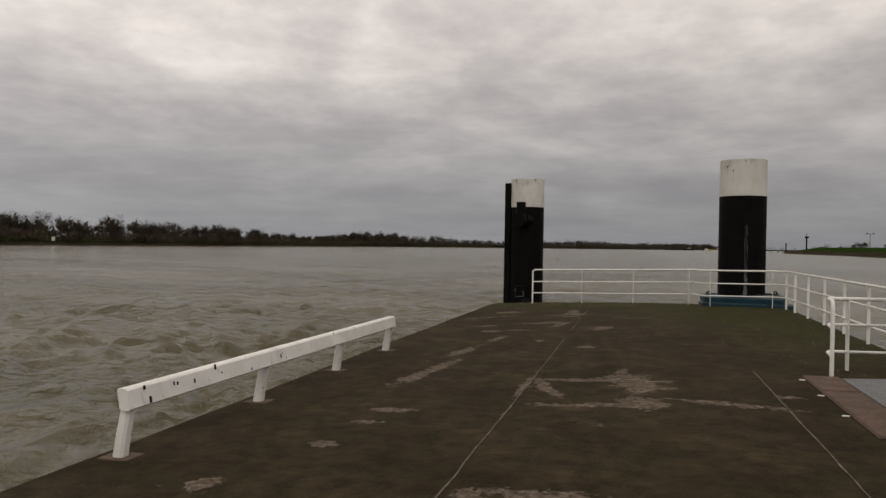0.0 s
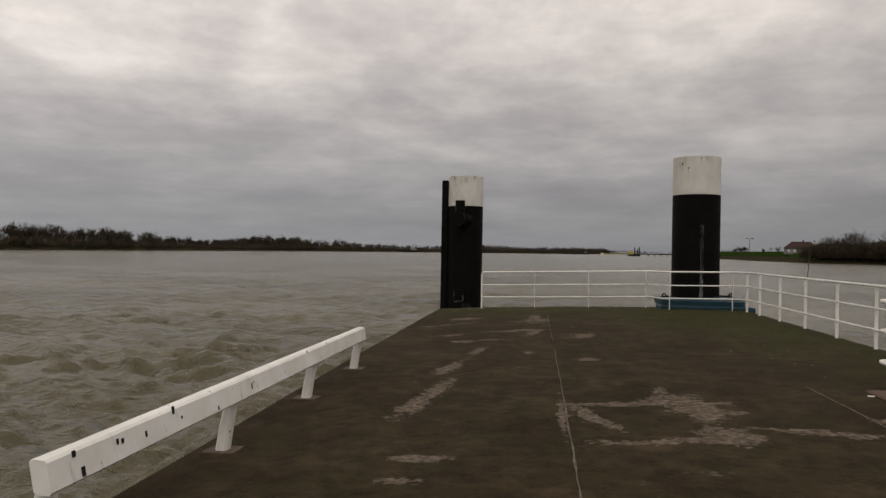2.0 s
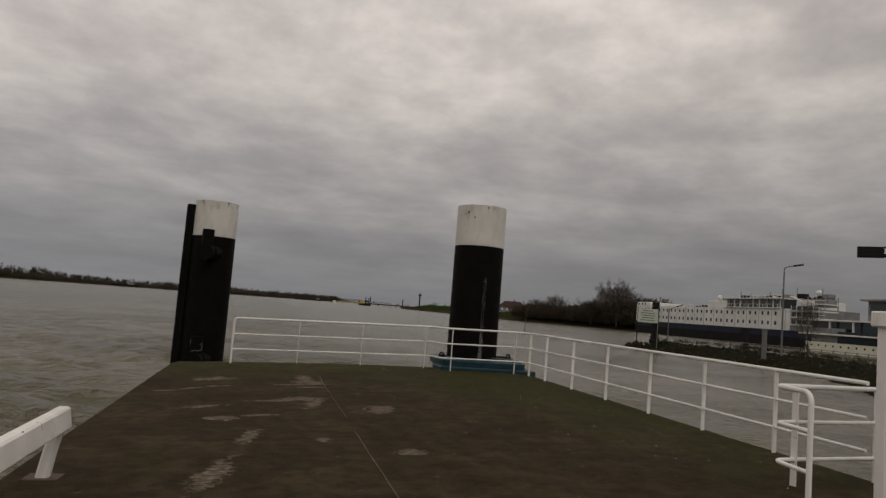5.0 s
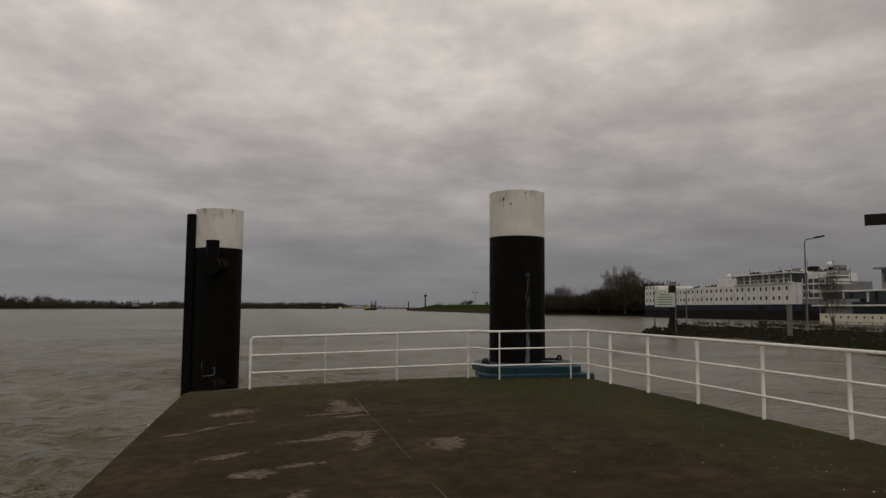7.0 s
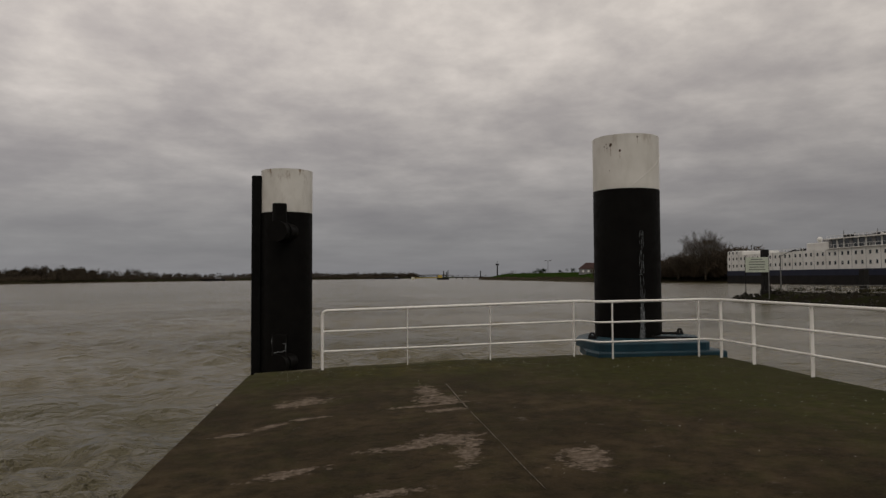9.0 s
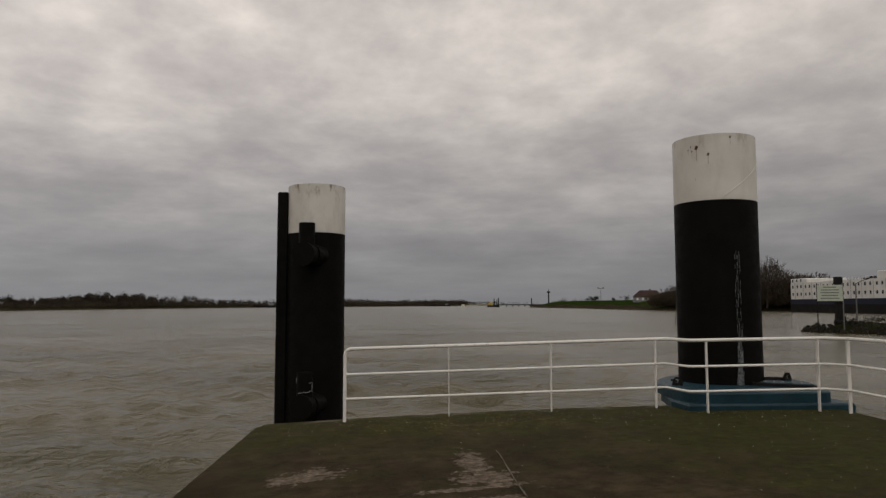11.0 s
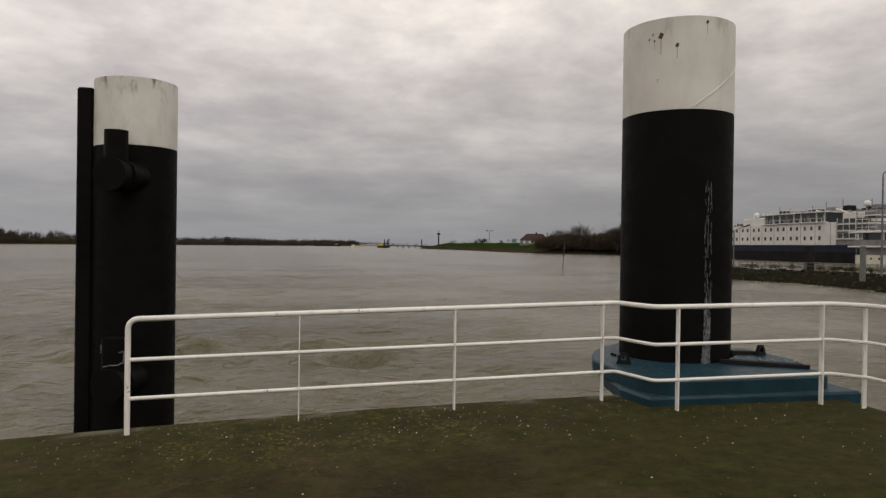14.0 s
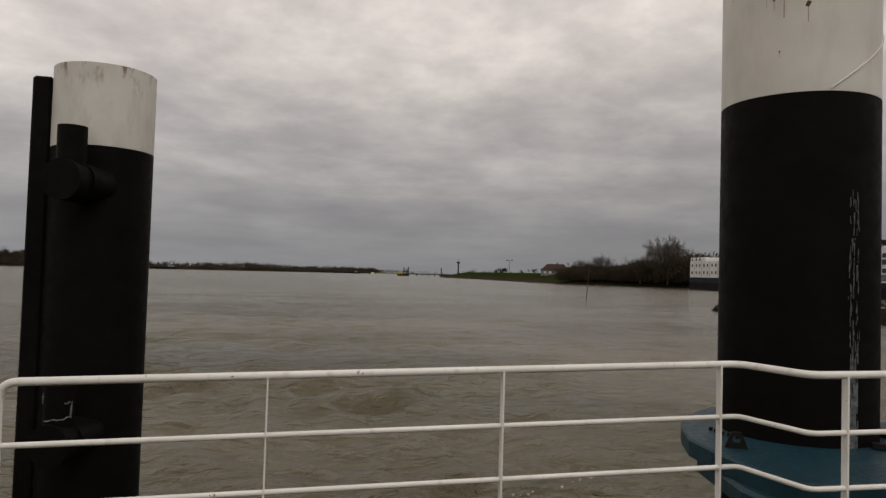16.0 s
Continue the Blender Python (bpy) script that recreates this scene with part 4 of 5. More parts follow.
tagged(part("thicket", thicket, SCRUB), "dense leafless brown thicket on the harbour bank", "thicket", kind="stuff")
bare_tree(164, 322, 0.3, 23.5, 3, "large leafless willow with a broad rounded crown", 6)
bare_tree(156, 334, 0.3, 14.0, 5, "leafless tree above the thicket", 5)
bare_tree(144, 352, 0.5, 14.5, 8, "leafless tree above the thicket", 5)
bare_tree(136, 360, 0.5, 12.0, 13, "leafless tree above the thicket", 5)

for k, (x, y, h) in enumerate([(160, 470, 6.5), (168, 455, 5.5), (163, 520, 4.0), (166, 560, 3.2), (160, 600, 3.0), (172, 640, 6.0), (178, 655, 5.0), (182, 700, 5.0)]):
    b = thing("bush", "dark evergreen bush on the dike", "bush", group="bushes on the dike")
    mb = MB()
    twigs(mb, (x, y, 4.2 + h * 0.42), h * 0.6, h * 0.45, 300, h * 0.22, rnd, 0.6, 7)
    part("foliage", mb, EVERGREEN, b)
    part("stem", MB().tube([(x, y, 3.0), (x, y, 4.2 + h * 0.4)], 0.2, 5, False, 0.1), TWIG, b)

bare_tree(54.6, 69.6, -0.45, 6.8, 23, "slender leafless sapling on the spit", 5, SCRUB, 0.4)

# low trees that close the far reach of the river
horizon = MB()
for k in range(300):
    y = rnd.uniform(900, 2600)
    side = rnd.random() < 0.45
    x = bank_x(RIGHT, y) + rnd.uniform(30, 260) if side else bank_x(LEFT, y) - rnd.uniform(10, 200)
    h = rnd.uniform(5, 11)
    twigs(horizon, (x, y, 1.5 + h * 0.42), h * 0.9, h * 0.45, 45, h * 0.3, rnd, 0.5, 5)
tagged(part("distant_trees", horizon, WOOD_FAR), "distant tree lines along the river bends", "trees", kind="stuff")

# ---- stone spit with its sign, lamp and fence ----
FRONT = [(43.4, 89.5), (46.6, 82), (48.0, 76), (46.4, 66), (44.0, 58), (38.6, 47), (31, 36), (24, 24), (19, 8), (16, -12)]
BACK = [(46.5, 91.5), (54, 86), (59, 78), (60, 68), (59.5, 58), (57, 46), (52, 34), (47, 22), (43, 8), (40, -12)]


def along(line, t):
    k = t * (len(line) - 1)
    i = min(int(k), len(line) - 2)
    return Vector(line[i]).lerp(Vector(line[i + 1]), k - i)


mb = MB()
n, cols = 120, (0.0, 0.03, 0.09, 0.16, 0.24, 0.4, 0.6, 0.8, 0.93, 1.0)
zs = (-2.3, -1.5, -1.0, -0.55, -0.38, -0.36, -0.48, -0.6, -1.2, -2.3)
v = []
for i in range(n + 1):
    a, b = along(FRONT, i / n), along(BACK, i / n)
    lowend = min(1.0, i / 7)
    for c, z in zip(cols, zs):
        p = a.lerp(b, c * 1.12 - 0.06)
        j = 0.16 * noise.noise((p.x * 0.7, p.y * 0.7, 2)) + 0.1 * noise.noise((p.x * 2.1, p.y * 2.1, 4))
        v.append((p.x + j * 2, p.y + j, -1.9 + (z + 1.9) * lowend + j))
m = len(cols)
mb.add(v, [(i * m + k, i * m + k + 1, (i + 1) * m + k + 1, (i + 1) * m + k) for i in range(n) for k in range(m - 1)])
tagged(part("spit", mb, SPIT, smooth=True), "low stone and grass spit between river and harbour", "spit", kind="structure")
rocks = MB()
for k in range(900):
    t = rnd.random() ** 1.2
    a, b = along(FRONT, t), along(BACK, t)
    p = a.lerp(b, rnd.uniform(-0.02, 0.2))
    c = (p - a).length / (b - a).length
    z = -1.55 + 1.15 * min(1, max(0, c) / 0.18) * min(1, t * 20 + 0.25)
    s = rnd.uniform(0.15, 0.42)
    bm = bmesh.new()
    bmesh.ops.create_icosphere(bm, subdivisions=1, radius=s)
    mm = pose(p.x, p.y, z, rnd.uniform(0, 90), rnd.uniform(0, 90), rnd.uniform(0, 90)) @ Matrix.Diagonal((rnd.uniform(0.8, 1.3), rnd.uniform(0.7, 1.1), rnd.uniform(0.5, 0.8), 1))
    bm.verts.index_update()
    rocks.add([mm @ (w.co * rnd.uniform(0.8, 1.15)) for w in bm.verts], [[w.index for w in f.verts] for f in bm.faces])
    bm.free()
tagged(part("riprap", rocks, STONE), "dark quarry stones along the foot of the spit", "stones", kind="stuff")
weeds = MB()
for k in range(260):
    t = rnd.uniform(0.05, 1)
    a, b = along(FRONT, t), along(BACK, t)
    p = a.lerp(b, rnd.uniform(0.12, 0.85))
    twigs(weeds, (p.x, p.y, -0.15), 0.7, 0.25, 26, 0.3, rnd, 0.7, 4)
tagged(part("weeds", weeds, speckled("dry_weeds", (0.024, 0.025, 0.010), (0.042, 0.036, 0.020), 0.7, 0.95, 10, spec=0.03)), "rough grass and weeds on the spit", "weeds", kind="stuff")

# fence along the harbour side of the spit
fence = thing("fence", "low grey walkway fence along the spit", "fence")
pts = [a.lerp(b, 0.9) for a, b in ((along(FRONT, 0.06 + 0.6 * i / 34), along(BACK, 0.06 + 0.6 * i / 34)) for i in range(35))]
for h in (0.75, 0.38):
    part("rail", MB().tube([(p.x, p.y, -0.35 + h) for p in pts], 0.035, 5), GALV, fence)
for p in pts:
    part("post", MB().box((p.x, p.y, 0.0), (0.09, 0.09, 0.95)), GALV, fence)

# sign on two posts
sx, sy = 44.3, 85.3
sign = thing("river_sign", "large pale board with lines of text on two posts", "sign", at=(sx, sy, 0))
sign.rotation_euler = (0, 0, radians(-31.5))
part("board", MB().box((0.0, 0, 2.85), (2.45, 0.06, 1.75), bevel=0.01), SIGN, sign, "pale green-white board")
for s in (-1, 1):
    part("post", MB().box((s * 1.24, 0.08, 1.3), (0.11, 0.11, 5.3), bevel=0.01), DARK if s < 0 else GALV, sign)
for k, w in enumerate((1.2, 1.7, 1.75, 1.6, 1.8)):
    part("text_bar", MB().box((0, -0.036, 3.48 - 0.3 * k), (w, 0.008, 0.1)), INK, sign)
dol = thing("timber_dolphin", "dark square timber mooring post", "mooring post", group="mooring posts on the spit")
part("post", MB().box((46.5, 87.2, 1.9), (0.72, 0.72, 5.6), bevel=0.06), DARK, dol)
cl = thing("street_lamp", "small grey street lamp with a short arm", "street lamp", group="lamps on the spit")
part("pole", MB().tube([(47.2, 85.2, -0.5), (47.2, 85.2, 3.9)], 0.07, 8), GALV, cl)
part("arm", MB().tube([(47.2, 85.2, 3.85), (48.1, 84.8, 4.35)], 0.05, 6), GALV, cl)
part("lamp_head", MB().box((48.4, 84.65, 4.45), (0.75, 0.28, 0.14), pose(0, 0, 0, 0, -20, -25), 0.03), DARK, cl)
bol = thing("double_bollard", "dark double bollard on a low frame", "bollard")
part("base", MB().box((45.2, 85.0, -0.25), (1.3, 0.5, 0.3), bevel=0.04), DARK, bol)
for s in (-0.4, 0.4):
    part("bollard_post", MB().tube([(45.2 + s, 85.0, -0.2), (45.2 + s, 85.0, 0.35)], 0.2, 12), DARK, bol)
lamp = thing("street_lamp", "tall grey street lamp with a curved arm", "street lamp", group="lamps on the spit")
LX, LY = 49.0, 66.8
part("pole", MB().tube([(LX, LY, -0.8), (LX, LY, 4), (LX, LY, 8.3)], 0.11, 10, True, 0.065), GALV, lamp, smooth=True)
part("arm", MB().tube(bent([(LX, LY, 8.2), (LX, LY, 8.75), (LX + 0.75, LY - 0.7, 8.95)], 0.5, 6), 0.05, 8), GALV, lamp, smooth=True)
part("lamp_head", MB().box((LX + 0.95, LY - 0.9, 9.0), (1.0, 0.3, 0.16), pose(0, 0, 0, 0, -10, -42), 0.04), DARK, lamp)
gp = thing("grey_pile", "short grey steel mooring post", "mooring post", group="mooring posts on the spit")
part("post", MB().tube([(46.3, 66.0, -0.8), (46.3, 66.0, 2.2)], 0.24, 14), GALV, gp, smooth=True)
dd = thing("harbour_pile", "dark square mooring pile standing in the harbour", "mooring post", group="mooring posts on the spit")
part("post", MB().box((72, 103, 0.2), (0.95, 0.95, 4.6), bevel=0.08), DARK, dd)
withy = thing("depth_pole", "thin weathered pole standing in the river", "pole")
part("pole", MB().tube([(40.2, 118.8, -3), (40.7, 119, 3.4)], 0.07, 6, True, 0.05), TWIG, withy)

# ---- moored accommodation ship ----
ship = thing("accommodation_ship", "long white moored ship with small windows and navy hull", "ship", at=(151.5, 228, 0))
ship.rotation_euler = (0, 0, radians(-4.2))


def hull_outline(y0, y1, w, nose):
    return [(0, y0), (w, y0), (w, y1 - nose), (w * 0.75, y1 - nose * 0.25), (w * 0.35, y1), (0.0, y1 - 0.5)]


part("hull", MB().prism(hull_outline(-58, 61.5, 17, 10), -3.0, 1.5), SHIP_BLACK, ship, "black lower hull")
part("hull_band", MB().prism(hull_outline(-58, 61.5, 17, 10), 1.5, 3.5), SHIP_NAVY, ship, "navy blue hull band")
part("superstructure", MB().prism([(0.25, -44), (16.5, -44), (16.5, 50), (12, 60), (0.25, 60.9)], 3.5, 10.0, 0.05), SHIP_WHITE, ship, "white panelled side")
part("bow_house", MB().prism([(0.3, 48), (16, 48), (12, 59.5), (0.3, 60.6)], 10.0, 11.7, 0.3), SHIP_WHITE, ship)
part("deckhouse", MB().box((6, -3, 11.2), (10, 13, 2.5), bevel=0.15), SHIP_WHITE, ship)
part("lounge", MB().box((6, -24.5, 11.5), (10, 29, 3.0), bevel=0.05), GLASS, ship, "dark glass lounge")
part("lounge_roof", MB().box((5.5, -24.5, 13.15), (12, 31, 0.35), bevel=0.05), SHIP_WHITE, ship)
for k in range(9):
    part("mullion", MB().box((0.95, -10.2 - 3.5 * k, 11.5), (0.15, 0.6 if k % 3 else 1.6, 3.0)), SHIP_WHITE if k % 3 else GREY, ship)
win = MB().box((0, 0, 0), (0.16, 0.85, 1.15), bevel=0.02).mesh("window", GLASS)
for z in (5.5, 8.45):
    for k in range(30):
        w = part("window", win, None, ship)
        w.location = (0.22, 59.0 - 3.3 * k - (0.35 if k % 2 else -0.0), z)
for k in range(3):
    w = part("window", win, None, ship)
    w.location = (0.27, 59 - 3.3 * k, 10.9)
seam = MB().box((0, 0, 0), (0.08, 0.12, 6.4)).mesh("panel_joint", GREY)
for k in range(16):
    s_ = part("panel_joint", seam, None, ship)
    s_.location = (0.23, 57.3 - 6.6 * k, 6.75)
dome = MB()
bm = bmesh.new()
bmesh.ops.create_uvsphere(bm, u_segments=14, v_segments=9, radius=0.95)
bm.verts.index_update()
dome.add([w.co.copy() for w in bm.verts], [[w.index for w in f.verts] for f in bm.faces])
bm.free()
dome_me = dome.mesh("radar_dome", SHIP_WHITE, True)
for p in ((4, 0.5, 13.7), (5, -50, 14.9)):
    d = part("radar_dome", dome_me, None, ship, "white radar dome")
    d.location = p
    part("dome_stand", MB().tube([(p[0], p[1], p[2] - 2.0), (p[0], p[1], p[2] - 0.8)], 0.35, 8), GREY, ship)
for y in (-37.5, -46):
    part("davit", MB().tube(bent([(3, y, 9.9), (3, y, 12.2), (-0.3, y + 1.5, 13.6)], 1.6, 6), 0.38, 8), SHIP_WHITE, ship, "curved white davit")
part("stern_house", MB().box((6, -49.5, 11.2), (10, 8, 2.4), bevel=0.1), SHIP_WHITE, ship, "white stern deckhouse")
part("stern_block", MB().box((6, -51, 6.7), (12, 13.6, 6.4), bevel=0.1), GREY, ship)
for z in (5.2, 7.4, 9.3):
    part("gallery_edge", MB().box((-0.2, -51, z), (0.5, 13.4, 0.3)), SHIP_WHITE, ship)
    part("gallery_glass", MB().box((-0.03, -51, z + 0.95), (0.1, 12.6, 1.1)), GLASS, ship)
    for k in range(6):
        part("gallery_post", MB().box((-0.25, -45 - 2.4 * k, z + 0.9), (0.16, 0.16, 1.7)), SHIP_WHITE, ship)
rnd = random.Random(31)
for k in range(26):
    y = rnd.uniform(-56, 40)
    zt = 10.0 if y > 4 else (12.45 if y > -9 else (13.3 if y > -40 else 13.2))
    s = (rnd.uniform(0.8, 2.5), rnd.uniform(0.8, 3.5), rnd.uniform(0.4, 1.1))
    part("deck_locker", MB().box((rnd.uniform(3, 9), y, zt + s[2] / 2), s, bevel=0.08), rnd.choice((GREY, DARK, SHIP_WHITE)), ship)
part("deck_rail", MB().tube([(0.5, 47, 10.95), (0.5, 4, 10.95)], 0.06, 4), SHIP_WHITE, ship)
part("deck_rail", MB().tube([(0.5, 47, 10.5), (0.5, 4, 10.5)], 0.04, 4), SHIP_WHITE, ship)
for k in range(22):
    part("rail_post", MB().box((0.5, 47 - 2.0 * k, 10.45), (0.09, 0.09, 1.0)), SHIP_WHITE, ship)
part("roof_rail", MB().tube([(0.2, -9.5, 14.2), (0.2, -39.5, 14.2)], 0.06, 4), SHIP_WHITE, ship)
for k in range(16):
    part("rail_post", MB().box((0.2, -9.5 - 2.0 * k, 13.75), (0.09, 0.09, 0.95)), SHIP_WHITE, ship)
part("balcony_slab", MB().box((0.4, -24.5, 10.15), (1.6, 30, 0.25), bevel=0.04), SHIP_WHITE, ship)
for k in range(12):
    part("balcony_brace", MB().box((-0.2, -11 - 2.5 * k, 10.75), (0.1, 0.1, 1.1)), SHIP_WHITE, ship)
part("balcony_rail", MB().tube([(-0.2, -10, 11.3), (-0.2, -39, 11.3)], 0.07, 4), SHIP_WHITE, ship)
for k, (y, hgt) in enumerate(((-14, 2.6), (-19.5, 1.8), (-30, 2.2), (-36, 3.0), (-43, 3.4), (-54, 2.8))):
    part("vent_mast", MB().tube([(3.0, y, 13.2), (3.0, y, 13.2 + hgt)], 0.12, 6), GREY, ship)
    part("vent_hood", MB().box((3.5, y - 2, 13.3 + hgt * 0.2), (2.2, 2.6, hgt * 0.4), bevel=0.1), GREY if k % 2 else DARK, ship)
tower = thing("stair_tower", "white scaffold stair tower beside the moored ship", "scaffold", at=(143.5, 166, 0))
for z in range(3, 13, 2):
    part("landing", MB().box((0, 0, z), (4.5, 6.5, 0.22)), SHIP_WHITE, tower)
    part("guard_rail", MB().box((-2.2, 0, z + 1.0), (0.1, 6.5, 0.12)), SHIP_WHITE, tower)
for a, b in ((-2.1, -3.1), (2.1, -3.1), (-2.1, 3.1), (2.1, 3.1), (-2.1, 0)):
    part("standard", MB().box((a, b, 5.7), (0.2, 0.2, 14.6)), GREY, tower)
part("mesh_cladding", MB().box((0.6, -0.4, 11.4), (3.0, 4.6, 2.2), bevel=0.05), GREY, tower)

# ---- second vessel ----
boat = thing("passenger_ship", "white passenger ship with a cream hull and dark glass", "ship", at=(137, 150, 0))
boat.rotation_euler = (0, 0, radians(-3))
part("hull", MB().prism([(0, -60), (12, -60), (12, 12), (10, 18), (2, 18), (0, 15)], -2.5, 0.9, 0.1), CREAM, boat, "cream hull")
part("deck_edge", MB().box((6, -21, 3.0), (12.6, 78, 0.4), bevel=0.05), SHIP_WHITE, boat)
part("lower_saloon", MB().box((6.5, -18, 1.9), (10, 66, 2.0)), GREY, boat)
part("glass_wall", MB().box((6.2, -27, 2.2), (12.1, 62, 3.4)), GLASS, boat, "dark glass side")
part("upper_saloon", MB().box((6.6, -20, 4.8), (10, 70, 3.2)), GLASS, boat, "dark upper windows")
part("balcony_front", MB().box((0.3, 9, 3.9), (0.2, 15, 1.5)), GREY, boat)
part("roof_edge", MB().box((6, -20, 6.6), (12.6, 76, 0.4), bevel=0.05), SHIP_WHITE, boat)
part("sun_deck_house", MB().box((8, -28, 9.4), (9, 52, 4.8)), GREY, boat)
part("sun_deck_glass", MB().box((3.4, -28, 9.9), (0.4, 50, 2.6)), GLASS, boat)
part("sun_deck_roof", MB().box((7.5, -28, 12.0), (11, 54, 0.4)), GREY, boat)
for k in range(9):
    part("pillar", MB().box((0.4, 15 - 8 * k, 4.8), (0.35, 0.5, 3.4)), SHIP_WHITE, boat)
for k in range(12):
    part("porthole", MB().tube([(0.05, 13 - 2.6 * k, 0.05), (-0.05, 13 - 2.6 * k, 0.05)], 0.3, 10), GLASS, boat)

# ---- shipyard crane ----
crane = thing("harbour_crane", "dark lattice harbour crane with a counterweight box", "crane", at=(180.5, 178.4, 0))
crane.rotation_euler = (0, 0, radians(-45))


def lattice(mb, a, b, w, n, r):
    """A square lattice girder from a to b."""
    a, b = Vector(a), Vector(b)
    d = (b - a).normalized()
    u = d.cross(Vector((0, 1, 0.01))).normalized()
    s = d.cross(u)
    cor = [u * i * w / 2 + s * j * w / 2 for i, j in ((-1, -1), (1, -1), (1, 1), (-1, 1))]
    for c in cor:
        mb.tube([a + c, b + c], r, 4)
    for k in range(n):
        p, q = a.lerp(b, k / n), a.lerp(b, (k + 1) / n)
        for i in range(4):
            mb.tube([p + cor[i], q + cor[(i + 1) % 4]], r * 0.7, 3)
            mb.tube([q + cor[i], q + cor[(i + 1) % 4]], r * 0.7, 3)
    return mb


mast = MB()
lattice(mast, (0, 0, 1), (0, 0, 28), 3.0, 11, 0.2)
part("mast", mast, DARK, crane, "dark lattice mast")
jib = MB()
lattice(jib, (-3, 0, 30), (34, 0, 32), 2.4, 14, 0.18)
part("jib", jib, GREY, crane, "grey lattice jib")
part("counterweight", MB().prism([(-10.2, -1.6), (-3.0, -1.6), (-3.0, 1.6), (-10.2, 1.6)], 28.0, 31.2, 0.2), DARK, crane, "dark counterweight box")
part("slewing_deck", MB().box((0, 0, 28.6), (7, 3.4, 0.8)), DARK, crane)

# ---- far right bank ----
house = thing("farmhouse", "low brick farmhouse with a dark red hipped roof", "house", at=(146.5, 432, 3.9))
house.rotation_euler = (0, 0, radians(-18))
part("wall", MB().box((1.5, 0, 0.6), (18, 9, 3.6)), GREY, house)
part("roof", MB().add([(-8, -5, 2.3), (10, -5, 2.3), (10, 5, 2.3), (-8, 5, 2.3), (-3.5, 0, 6.2), (6.5, 0, 6.2)], [(0, 1, 5, 4), (1, 2, 5), (2, 3, 4, 5), (3, 0, 4), (3, 2, 1, 0)]), ROOF, house, "dark red hipped roof")
part("chimney", MB().box((2.5, 0.5, 6.3), (0.8, 0.8, 1.6)), ROOF, house)
for k in range(4):
    part("window", MB().box((-5 + 3.2 * k, -4.53, 0.9), (1.2, 0.12, 1.4)), SHIP_WHITE, house)
rad_t = thing("radar_tower", "dark slender river radar tower", "tower", at=(162, 790, 2.0))
part("shaft", MB().tube([(0, 0, -1), (0, 0, 13)], 0.9, 10, True, 0.7), DARK, rad_t)
part("platform", MB().tube([(0, 0, 12.4), (0, 0, 14.2)], 1.9, 10), DARK, rad_t)
part("antenna", MB().box((0, 0, 15.6), (0.4, 0.4, 3.0)), DARK, rad_t)
mastp = thing("light_mast", "thin grey mast with a cross arm of floodlights", "light mast", at=(164, 590, 3.0))
part("pole", MB().tube([(0, 0, -1), (0, 0, 12)], 0.28, 8, True, 0.16), GALV, mastp)
part("cross_arm", MB().box((0, 0, 11.9), (5.0, 0.3, 0.3)), GALV, mastp)
for s in (-2.2, 2.2):
    part("floodlight", MB().box((s, 0, 12.3), (1.2, 0.6, 0.7)), GALV, mastp)
mastq = thing("chimney_mast", "short dark mast beside the radar tower", "mast", at=(150, 830, 2.0))
part("pole", MB().tube([(0, 0, -1), (0, 0, 7)], 0.6, 8), DARK, mastq)

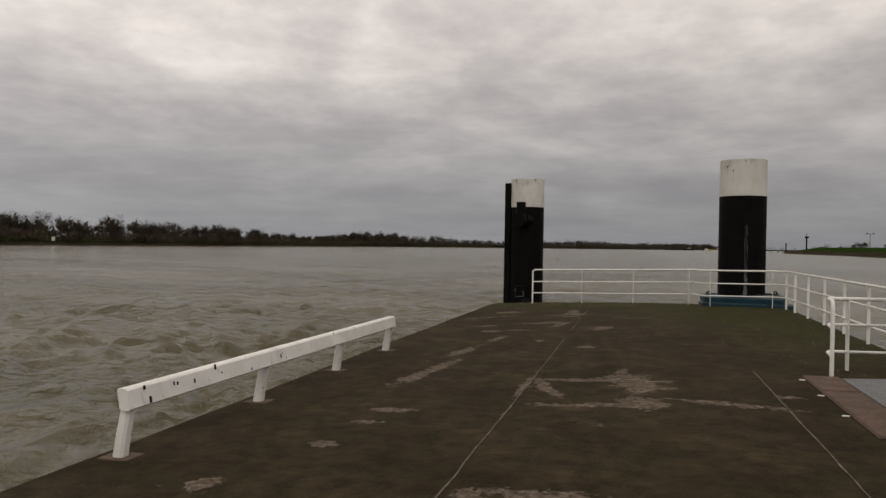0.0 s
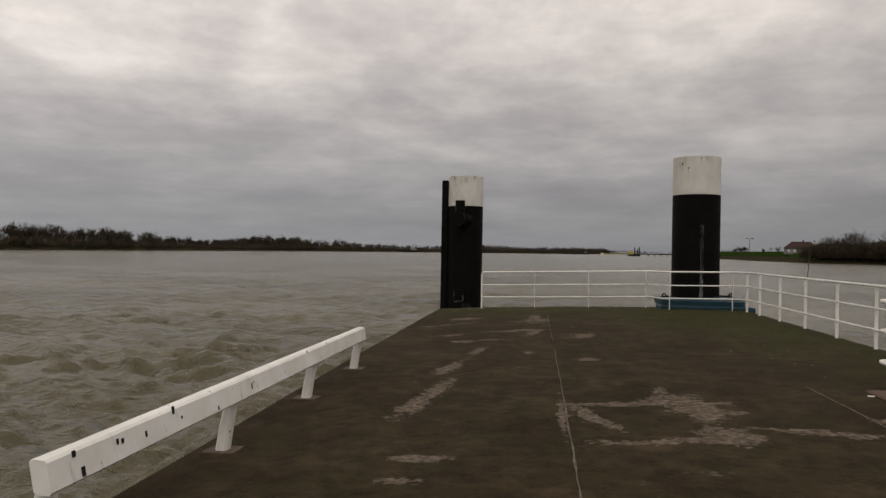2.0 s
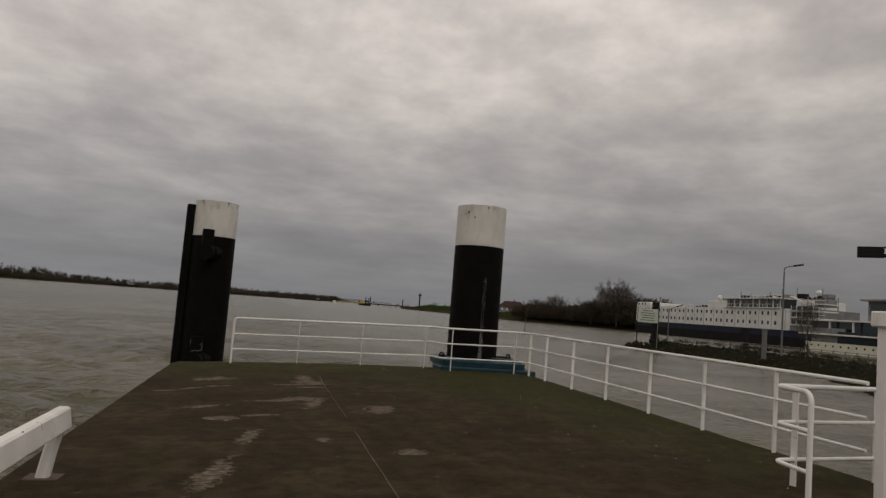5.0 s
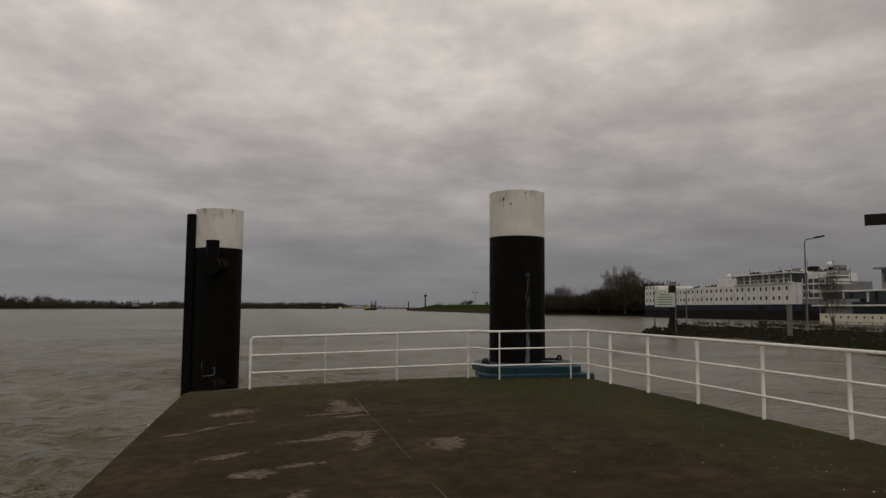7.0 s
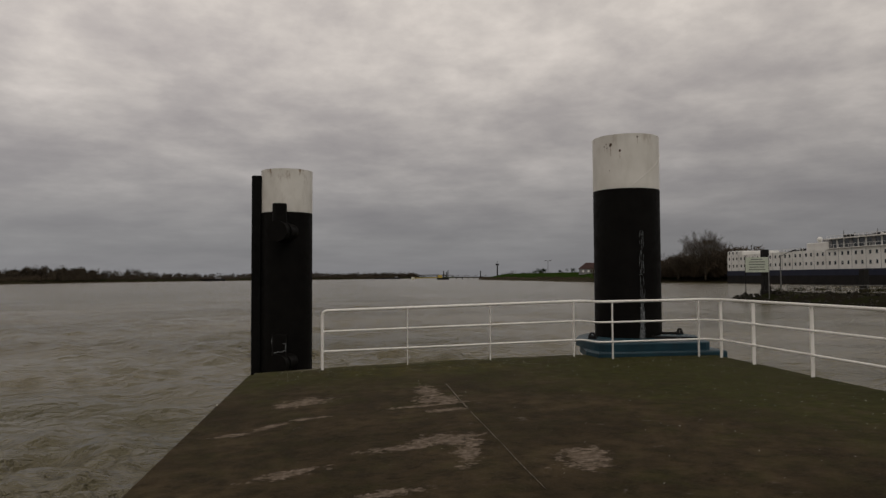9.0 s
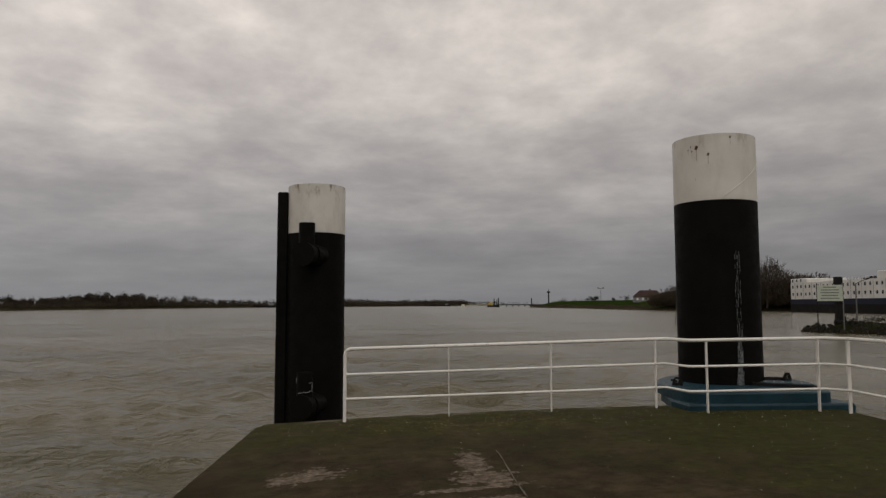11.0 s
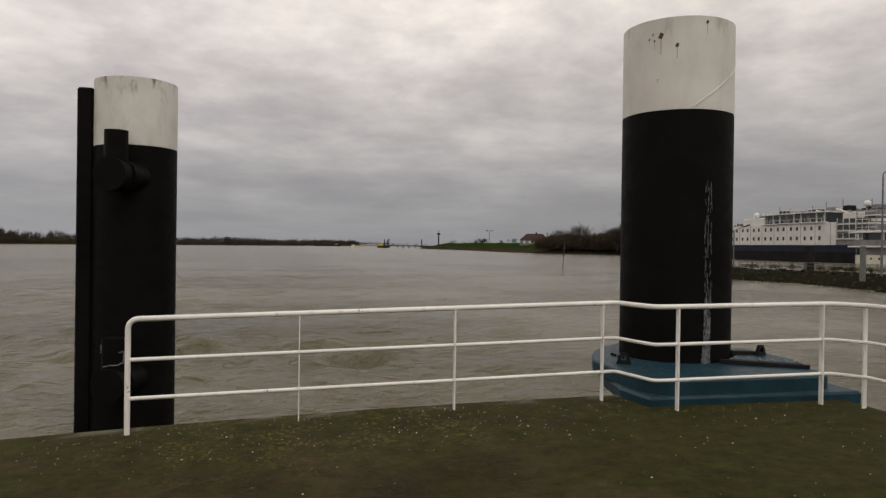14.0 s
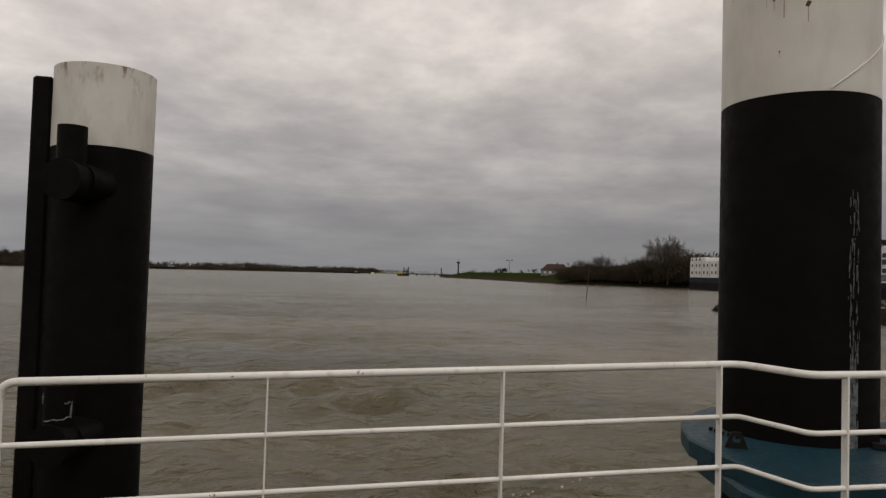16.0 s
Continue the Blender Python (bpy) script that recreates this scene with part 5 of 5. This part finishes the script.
jetty = thing("jetty", "long dark jetty on piles reaching into the river", "jetty", at=(0, 880, 0))
part("jetty_deck", MB().box((146, 0, 1.3), (40, 5, 0.9)), DARK, jetty)
for k in range(6):
    part("pile", MB().box((128 + 7.5 * k, -2, -1), (1.0, 1.0, 5)), DARK, jetty)
pont = thing("dredging_pontoon", "yellow and dark work pontoon with tall spud poles", "work boat", at=(106, 840, WATER_Z))
part("hull", MB().box((0, 0, 0.7), (14, 7, 2.6), bevel=0.3), DARK, pont)
part("cabin", MB().box((-3.5, 0, 3.6), (5, 5, 3.4), bevel=0.2), YELLOW, pont)
for x, h in ((1, 10), (4.4, 9), (6.3, 11)):
    part("spud_pole", MB().tube([(x, 0, -1), (x, 0, h)], 0.55, 8), DARK, pont)
boom = thing("floating_pipeline", "long yellow floating pipeline", "pipeline", at=(0, 838, WATER_Z))
part("pipe", MB().tube([(70, -10, 1.9), (99, 0, 2.2)], 0.4, 8), YELLOW, boom)
part("float_house", MB().box((69, -10, 1.5), (3.5, 3.5, 3.2), bevel=0.3), CREAM, boom)


def barge(x, y, length, turn, label):
    b = thing("barge", label, "barge", group="barges on the river", at=(x, y, WATER_Z))
    b.rotation_euler = (0, 0, radians(turn))
    h = length / 2
    part("hull", MB().prism([(-h, -4), (h - 8, -4), (h, 0), (h - 8, 4), (-h, 4)], -1, 2.4, 0.2), DARK, b)
    part("wheelhouse", MB().box((-h + 6, 0, 3.4), (5, 4.5, 2.2), bevel=0.2), GREY, b)
    part("mast", MB().tube([(h - 12, 0, 2), (h - 12, 0, 6.5)], 0.3, 6), DARK, b)


barge(-160, 800, 40, 165, "dark river barge with a white wheelhouse astern")
barge(60, 1250, 46, 190, "far river barge with a pale wheelhouse")
mark = thing("bank_marker", "small white board on the far bank", "sign", at=(-222, 222, 0))
part("board", MB().box((0, 0, 1.2), (0.15, 1.5, 1.5)), SHIP_WHITE, mark)
part("post", MB().box((-0.2, 0, 0.0), (0.15, 0.15, 3)), DARK, mark)

# whitewater where the current breaks on the piles
rnd = random.Random(17)
for cx, cy, n, spread in ((-3.2, 22.6, 30, 0.35), (-5.3, 26.7, 26, 0.3), (2.4, 27.5, 14, 0.5)):
    foam = MB()
    for k in range(n):
        u = rnd.uniform(-1, 1)
        x, y = cx + u * spread * 1.6, cy + u * spread * 0.9 + rnd.gauss(0, 0.05)
        s = rnd.uniform(0.01, 0.028)
        foam.box((x, y, WATER_Z + 0.07 + rnd.uniform(-0.03, 0.03)), (s * 2.2, s, 0.03), pose(0, 0, 0, rnd.uniform(-20, 20), rnd.uniform(-20, 20), rnd.uniform(0, 60)), s * 0.3)
    tagged(part("foam", foam, FOAM), "broken white foam on the current", "foam", kind="stuff")
